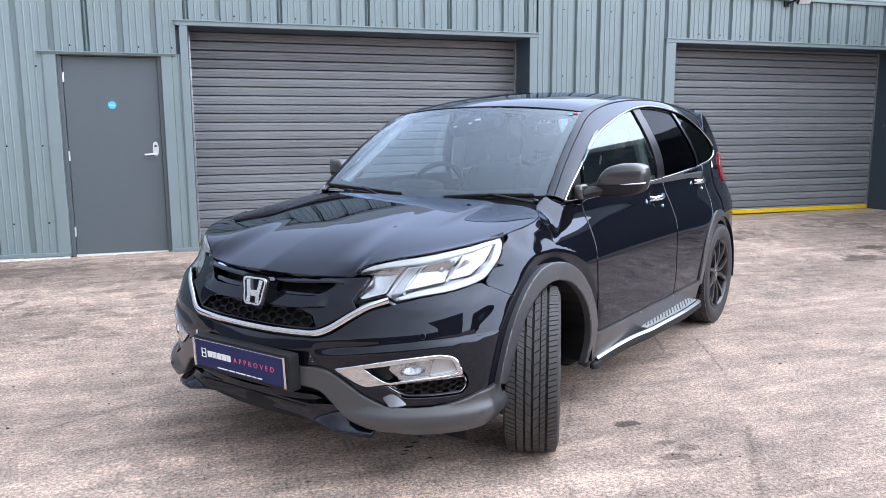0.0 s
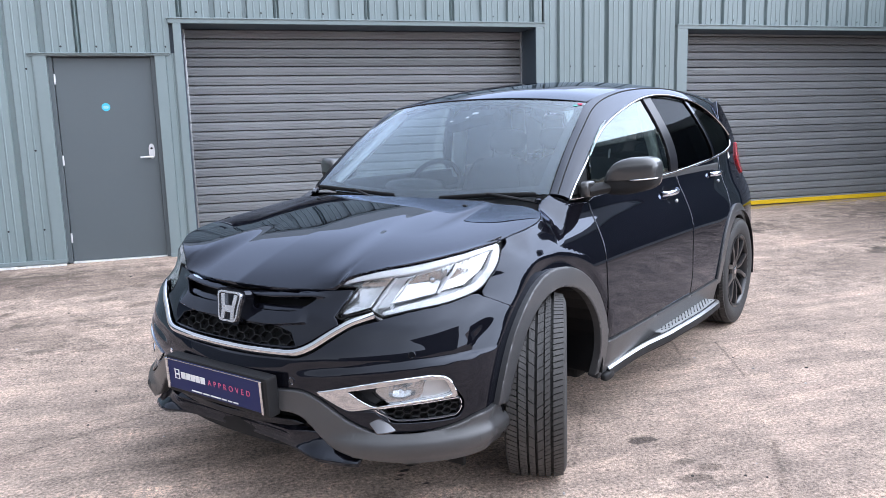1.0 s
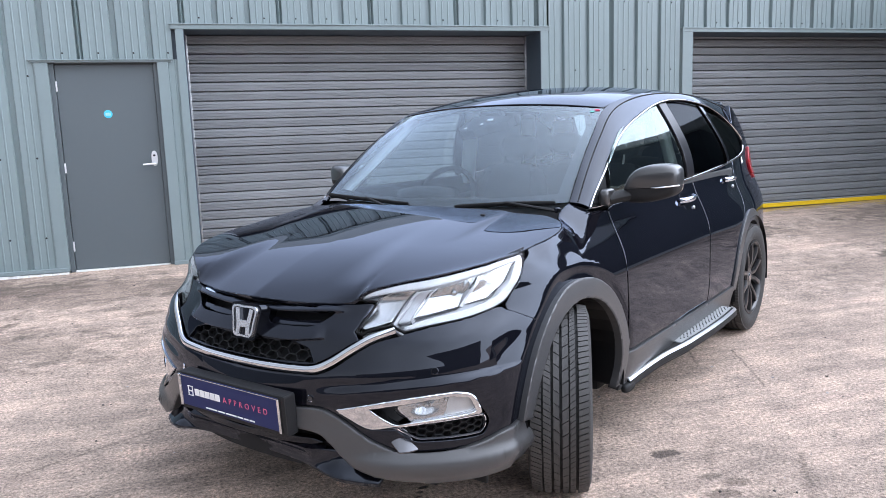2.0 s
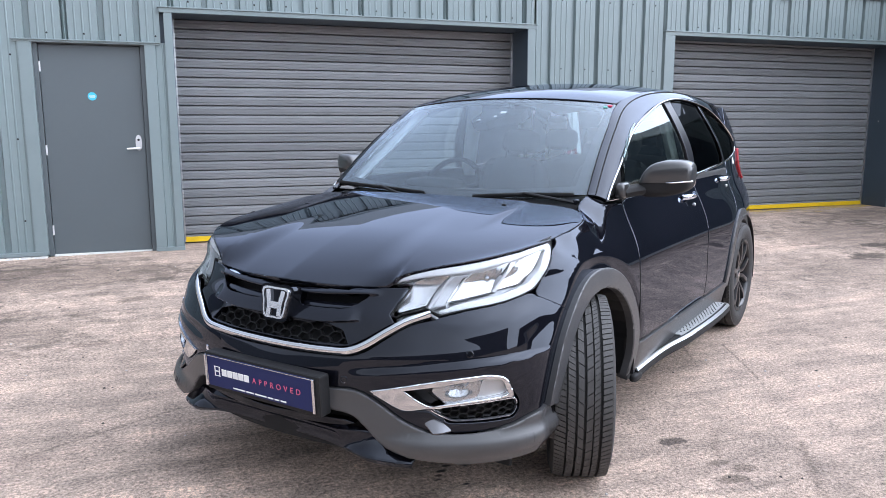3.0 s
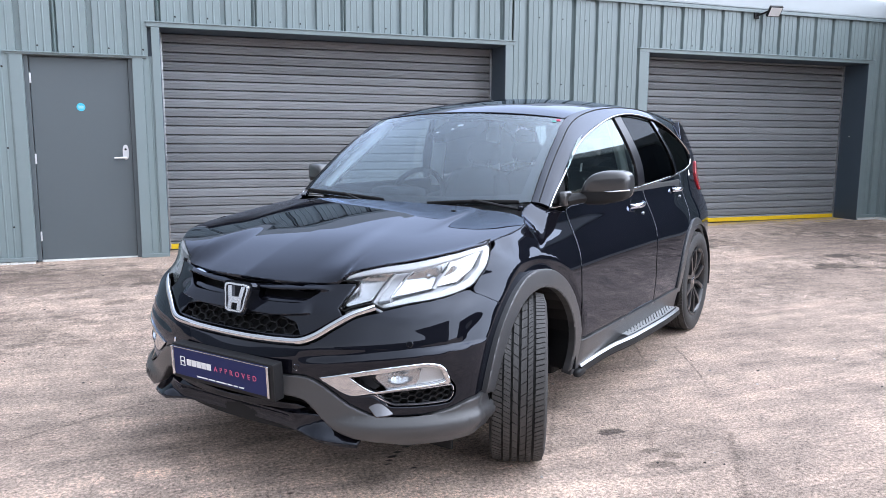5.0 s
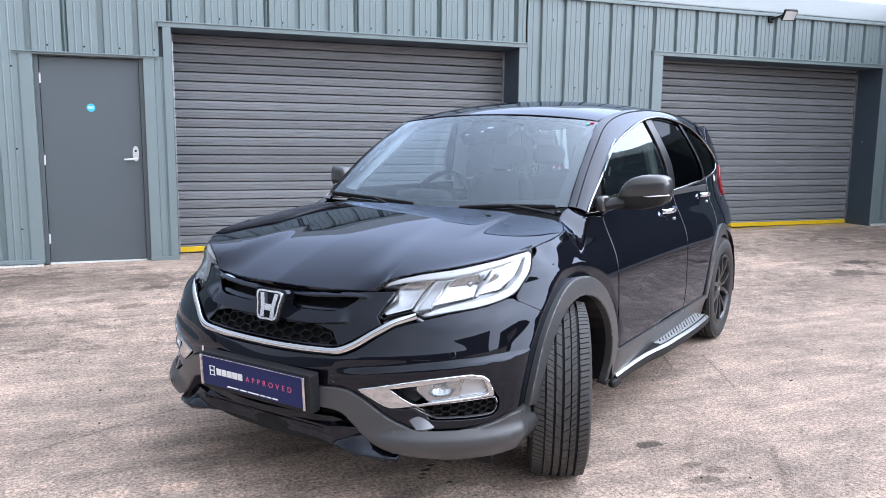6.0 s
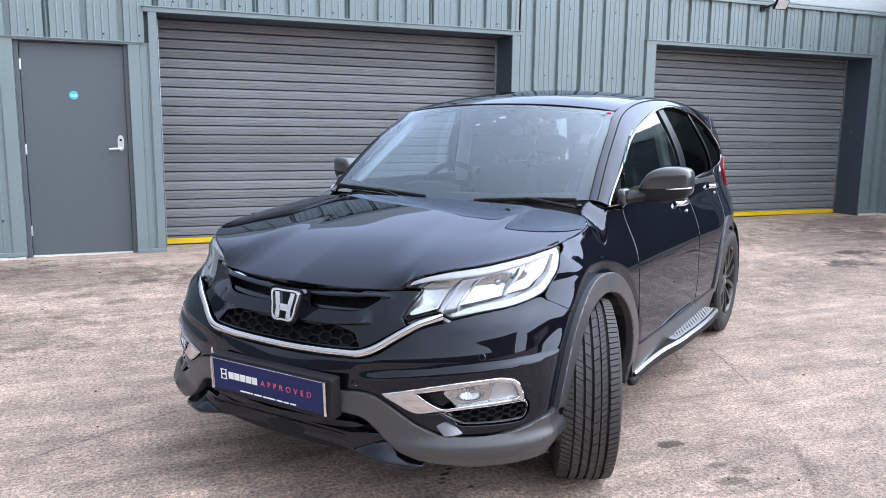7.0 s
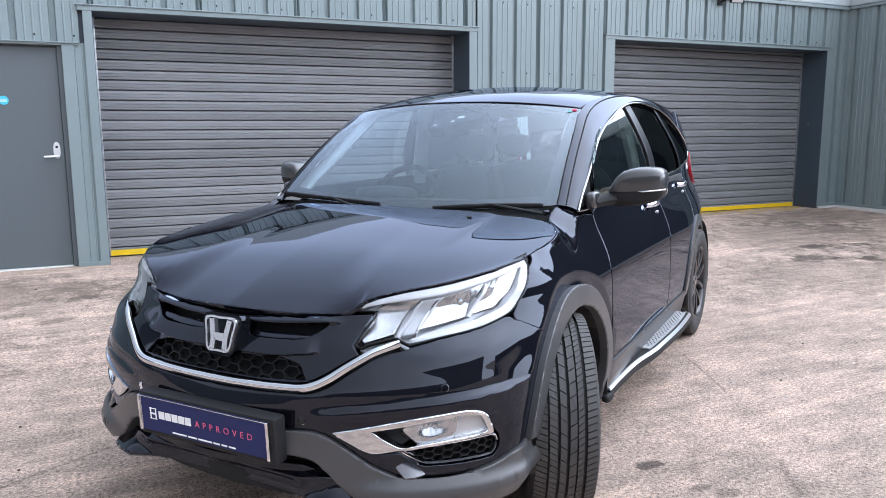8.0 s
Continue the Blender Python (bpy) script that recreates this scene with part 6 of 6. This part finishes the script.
# wheels
def wheel(name, at):
    root = new(name)
    root.parent = car
    R = 0.360
    prof = [(.236, -.090), (.250, -.100), (.285, -.114), (.318, -.113), (.338, -.106), (.347, -.097)]
    prof += [(r, -d) for r, d in prof[::-1]]
    tyre = part("tyre", lathe(bmesh.new(), prof, 72), RUBBER, root, smooth=True)
    # near-black ring that deepens the shade between the tread blocks
    part("groove_floor", lathe(bmesh.new(), [(.346, -.099), (.3482, -.094), (.3482, .094), (.346, .099)], 72), GROOVE, tyre, smooth=True)
    bm = bmesh.new()
    n = 100
    ribs = ((-.102, -.066, 1), (-.055, -.036, 2), (-.031, -.009, 0), (.001, .022, 0), (.031, .057, 2), (.064, .102, 1))
    for a0, a1, kind in ribs:
        cnt = (n // 2, n, n)[kind]
        for k in range(cnt):
            t0, t1 = 2 * math.pi * (k + (.10, .14, .05)[kind]) / cnt, 2 * math.pi * (k + (1.02, .95, .93)[kind]) / cnt
            sk = (0.012 if kind == 1 else 0.014) * (1 if a0 < 0 else -1)
            ring = []
            for tt in (t0, t1):
                for a, sh in ((a0, 0), (a1, sk)):
                    drop = .0085 if abs(a) > .095 else (.0015 if abs(a) > .06 else 0)
                    ang = tt + sh / R
                    ring.append(((R - drop) * math.cos(ang), a, (R - drop) * math.sin(ang), (.345 - drop) * math.cos(ang), (.345 - drop) * math.sin(ang)))
            tops = [bm.verts.new((x, y, z)) for x, y, z, _, _ in ring]
            bots = [bm.verts.new((xb, y, zb)) for _, y, _, xb, zb in ring]
            bm.faces.new((tops[0], tops[1], tops[3], tops[2]))
            for i, j in ((0, 1), (1, 3), (3, 2), (2, 0)):
                bm.faces.new((tops[j], tops[i], bots[i], bots[j]))
    bmesh.ops.recalc_face_normals(bm, faces=bm.faces[:])
    part("tread", bm, TREAD, tyre)
    rim = part("rim", lathe(bmesh.new(), [(.238, .095), (.236, -.094), (.246, -.100), (.247, -.104), (.238, -.106), (.229, -.100), (.224, -.088), (.220, -.04), (.218, .09)], 64), RIM, root, smooth=True)
    for k in range(5):
        for off in (-1, 1):
            a = 2 * math.pi * k / 5 + off * radians(13)
            b = 2 * math.pi * k / 5 + off * radians(19)
            bm = bmesh.new()
            path = [((.045) * math.cos(a), -.070, (.045) * math.sin(a)), (.11 * math.cos(a), -.088, .11 * math.sin(a)), (.18 * math.cos(b), -.094, .18 * math.sin(b)), (.229 * math.cos(b), -.092, .229 * math.sin(b))]
            rings = []
            for i, p in enumerate(path):
                p = Vector(p)
                t = Vector((-math.sin(a), 0, math.cos(a)))
                wd = (.016, .015, .016, .020)[i]
                rings.append([bm.verts.new(p + t * x + Vector((0, y, 0))) for x, y in ((-wd, .012), (-wd * .8, -.006), (0, -.010), (wd * .8, -.006), (wd, .012), (0, .03))])
            for p, q in zip(rings[:-1], rings[1:]):
                for i in range(6):
                    bm.faces.new((p[i], p[(i + 1) % 6], q[(i + 1) % 6], q[i]))
            bmesh.ops.recalc_face_normals(bm, faces=bm.faces[:])
            part("spoke", bm, RIM, rim, smooth=True)
    part("hub", lathe(bmesh.new(), [(.072, -.02), (.070, -.070), (.058, -.082), (.034, -.084), (.030, -.080)], 32), RIM, rim, smooth=True)
    part("centre_cap", lathe(bmesh.new(), [(.031, -.078), (.030, -.087), (.024, -.090), (.001, -.091)], 24), CHROME, rim, "silver centre cap", smooth=True)
    part("brake_disc", lathe(bmesh.new(), [(.155, -.005), (.155, -.018), (.08, -.018), (.08, -.045), (.001, -.045)], 40), SATIN, root, smooth=True)
    root.matrix_local = at
    return root


STEER = 27
for nm, s, sd in (("wheel", AXLE_F, 1), ("wheel", AXLE_R, 1), ("wheel", AXLE_F, -1), ("wheel", AXLE_R, -1)):
    m = Matrix.Translation((s - (.05 if s == AXLE_F else 0), -sd * (.806 if s == AXLE_F else .775), .358))
    if s == AXLE_F:
        m = m @ pose(0, 0, 0, 0, 0, STEER)
    wheel(nm, m @ pose(0, 0, 0, 0, 0, 0 if sd == 1 else 180))

# wheel wells
for c in (FA, RA_C):
    for sd in (1, -1):
        bm = bmesh.new()
        rows = []
        for w in (.50, .60, .72, .875):
            rows.append([bm.verts.new((c[0] + .425 * math.cos(a), -sd * w, c[1] + .425 * math.sin(a))) for a in np.linspace(radians(-10), radians(190), 25)])
        for p, q in zip(rows[:-1], rows[1:]):
            for k in range(24):
                bm.faces.new((p[k], p[k + 1], q[k + 1], q[k]))
        bm.faces.new(rows[0])
        ob = part("wheel_arch_liner", bm, ARCHWELL, car)
# splash guard behind the front wheel
for sd in (1, -1):
    bm = bmesh.new()
    box(bm, (.525, -sd * .74 - .10, .262), (.545, -sd * .74 + .10, .50), .008)
    part("splash_guard", bm, ARCHWELL, car)

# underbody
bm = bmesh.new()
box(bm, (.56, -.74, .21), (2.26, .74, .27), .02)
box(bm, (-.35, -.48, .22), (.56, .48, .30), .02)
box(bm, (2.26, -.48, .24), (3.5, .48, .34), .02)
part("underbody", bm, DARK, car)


# side steps
def side_step(sd):
    s_ = np.linspace(.63, 2.11, 26)
    out = curve((.63, .80, 1.00, 1.30, 1.80, 2.05, 2.11), (.868, .876, .892, .940, .962, .955, .925))
    inn = lambda s: .845
    topz = curve((.63, .85, 1.10, 1.40, 2.05, 2.11), (.268, .278, .288, .296, .298, .290))
    def loft(sec):
        bm = bmesh.new()
        rows = []
        for s in s_:
            rows.append([bm.verts.new((s, -sd * w, z)) for w, z in sec(float(s))])
        m = len(rows[0])
        for p, q in zip(rows[:-1], rows[1:]):
            for k in range(m):
                bm.faces.new((p[k], p[(k + 1) % m], q[(k + 1) % m], q[k]))
        bm.faces.new(rows[0])
        bm.faces.new(rows[-1][::-1])
        bmesh.ops.recalc_face_normals(bm, faces=bm.faces[:])
        return bm
    root = part("side_step", loft(lambda s: [(inn(s), topz(s) - .006), (out(s) - .016, topz(s) - .004), (out(s) - .002, topz(s) - .014), (out(s), topz(s) - .040), (out(s) - .02, topz(s) - .062), (inn(s), topz(s) - .066)]), BLACK, car, "black side step with aluminium tread", smooth=True)
    nosep = superball(bmesh.new(), (.640, -sd * .852, float(topz(.63)) - .040), (.055, .020, .022), .7)
    part("step_end", nosep, BLACK, root, smooth=True)
    part("step_trim", loft(lambda s: [(out(s) - .021, topz(s) - .003), (out(s) - .017, topz(s) + .002), (out(s) - .009, topz(s) + .001), (out(s) - .002, topz(s) - .010), (out(s) - .006, topz(s) - .012)]), SATIN, root, smooth=True)
    s_ = np.linspace(1.22, 2.06, 20)
    part("step_tread", loft(lambda s: [(inn(s) + .004, topz(s) - .004), (inn(s) + .004, topz(s) + .001), (out(s) - .034, topz(s) + .001), (out(s) - .034, topz(s) - .004)]), PLATE, root)
    bm = bmesh.new()
    for i, s in enumerate(np.arange(1.27, 2.03, .026)):
        for j in range(4):
            w = inn(s) + .014 + j * .020 + (.010 if i % 2 else 0)
            if w < out(s) - .042:
                bmesh.ops.create_cone(bm, cap_ends=True, segments=8, radius1=.0042, radius2=.003, depth=.003, matrix=Matrix.Translation((s, -sd * w, float(topz(s)) + .003)))
    part("step_studs", bm, BLACK, root)


for sd in (1, -1):
    side_step(sd)

# ---- cabin ----
bm = bmesh.new()
rows = []
for w in np.linspace(-.70, .70, 12):
    rows.append([bm.verts.new((s, -w, z - .02 * (w / .7) ** 2)) for s, z in ((.33, 1.035), (.55, 1.050), (.78, 1.045), (.86, 1.02), (.90, .95), (.88, .80), (.80, .60), (.50, .55))])
for p, q in zip(rows[:-1], rows[1:]):
    for k in range(7):
        bm.faces.new((p[k], p[k + 1], q[k + 1], q[k]))
bmesh.ops.recalc_face_normals(bm, faces=bm.faces[:])
dash = part("dashboard", bm, CABIN, car, smooth=True)
bm = bmesh.new()
superball(bm, (.80, .37, 1.05), (.10, .17, .045), .7)
part("instrument_hood", bm, CABIN, dash, smooth=True)
bm = bmesh.new()
N = 40
ring = []
wm_ = pose(.98, .37, 1.012, 0, -64, 0)
for i in range(N):
    a = 2 * math.pi * i / N
    ring.append([bm.verts.new(wm_ @ Vector(((.185 + .015 * math.cos(b)) * math.cos(a), (.185 + .015 * math.cos(b)) * math.sin(a), .015 * math.sin(b)))) for b in np.linspace(0, 2 * math.pi, 10, endpoint=False)])
for i in range(N):
    p, q = ring[i], ring[(i + 1) % N]
    for k in range(10):
        bm.faces.new((p[k], q[k], q[(k + 1) % 10], p[(k + 1) % 10]))
sw = part("steering_wheel", bm, DARK, car, smooth=True)
bm = bmesh.new()
superball(bm, (0, 0, -.02), (.075, .085, .03), .7)
for a in (15, 165, 270):
    tube(bm, ((0, 0, -.02), (.17 * math.cos(radians(a - 90)), .17 * math.sin(radians(a - 90)), -.005)), .016, 8, .010)
bmesh.ops.transform(bm, matrix=wm_, verts=bm.verts[:])
part("wheel_boss", bm, DARK, sw, smooth=True)


def seat(x, y, wide, name="front_seat"):
    root = new(name)
    root.parent = car
    bm = superball(bmesh.new(), (0, 0, 0), (.27, wide / 2, .09), .45)
    bmesh.ops.transform(bm, matrix=pose(x, y, .66, 0, -6, 0), verts=bm.verts[:])
    part("cushion", bm, CLOTH, root, smooth=True)
    bm = superball(bmesh.new(), (0, 0, .25), (.075, wide / 2, .26), .5, warp=lambda p: Vector((p.x + (.03 if abs(p.y) > wide * .35 else 0) * -1, p.y * (1 - .18 * max(0, p.z / .26)), p.z)))
    bmesh.ops.transform(bm, matrix=pose(x + .25, y, .68, 0, 17, 0), verts=bm.verts[:])
    part("backrest", bm, CLOTH, root, smooth=True)
    for dy in ((0,) if wide < .7 else (-.42, 0, .42)):
        bm = superball(bmesh.new(), (0, dy, .635), (.05, .125, .080), .6)
        bmesh.ops.transform(bm, matrix=pose(x + .25, y, .66, 0, 17, 0), verts=bm.verts[:])
        part("headrest", bm, CLOTH, root, smooth=True)
        bm = bmesh.new()
        for d in (-.05, .05):
            tube(bm, ((-.050, dy + d * 1.3, .50), (-.050, dy + d * 1.3, .57)), .0065, 8)
        bmesh.ops.transform(bm, matrix=pose(x + .25, y, .66, 0, 17, 0), verts=bm.verts[:])
        # glint put into the colour of the left front posts; the others kept dark
        part("headrest_posts", bm, HANDLE if (wide < .7 and y < 0) else CABIN, root, smooth=True)


seat(1.30, .32, .52)
seat(1.30, -.34, .52)
seat(2.15, 0, 1.26, "rear_bench")
bm = bmesh.new()
rows = []
for s in np.linspace(.90, 2.95, 14):
    rows.append([bm.verts.new((s, -w, float(roof_mid(s)) - .045 - .055 * abs(w / .60) ** 2.2)) for w in np.linspace(-.60, .60, 13)])
for p, q in zip(rows[:-1], rows[1:]):
    for k in range(12):
        bm.faces.new((p[k], p[k + 1], q[k + 1], q[k]))
part("headlining", bm, LINER, car, smooth=True)
for sd in (1, -1):
    for nm, p0, p1, r in (("pillar_trim", (1.70, .70, 1.05), (1.63, .60, 1.50), .05), ("pillar_trim", (2.55, .70, 1.10), (2.35, .60, 1.47), .05), ("pillar_trim", (.46, .655, 1.08), (.98, .570, 1.440), .042), ("pillar_trim", (3.0, .66, 1.10), (2.85, .58, 1.42), .08)):
        bm = bmesh.new()
        tube(bm, [(p0[0] * (1 - t) + p1[0] * t, -sd * (p0[1] * (1 - t) + p1[1] * t), p0[2] * (1 - t) + p1[2] * t) for t in np.linspace(0, 1, 5)], r, 10, r * .6)
        part(nm, bm, LINER, car, smooth=True)
    bm = bmesh.new()
    box(bm, (.62, -sd * .735 - .03, .45), (2.6, -sd * .735 + .03, 1.094), .012)
    part("door_trim", bm, CABIN, car)
bm = bmesh.new()
superball(bm, (1.035, 0.02, 1.435), (.02, .115, .038), .6)
tube(bm, ((.97, 0, 1.50), (1.02, 0, 1.445)), .012, 8)
part("rear_view_mirror", bm, CABIN, car, smooth=True)
camera_box = panel("camera_housing", screen, [(-.085, .545), (-.055, .520), (.02, .530), (.085, .565), (.20, .600), (.215, .650), (-.04, .650)], DARK, car, lift=-0.012, thick=0.05, step=0.04)
for x, y, w, h in ((.070, .602, .038, .020), (.045, .570, .020, .014), (-.045, .540, .024, .012)):
    panel("camera_window", screen, [(x, y), (x + w, y + .004), (x + w - .004, y + h), (x + .003, y + h - .004)], HANDLE, camera_box, lift=-0.0095, thick=0.004, step=0.04, edge=0.001)
bm = bmesh.new()
box(bm, (.55, -.72, .26), (3.3, .72, .34), .02)
box(bm, (2.45, -.68, .3), (3.3, .68, .95), .02)
part("cabin_floor", bm, CABIN, car)
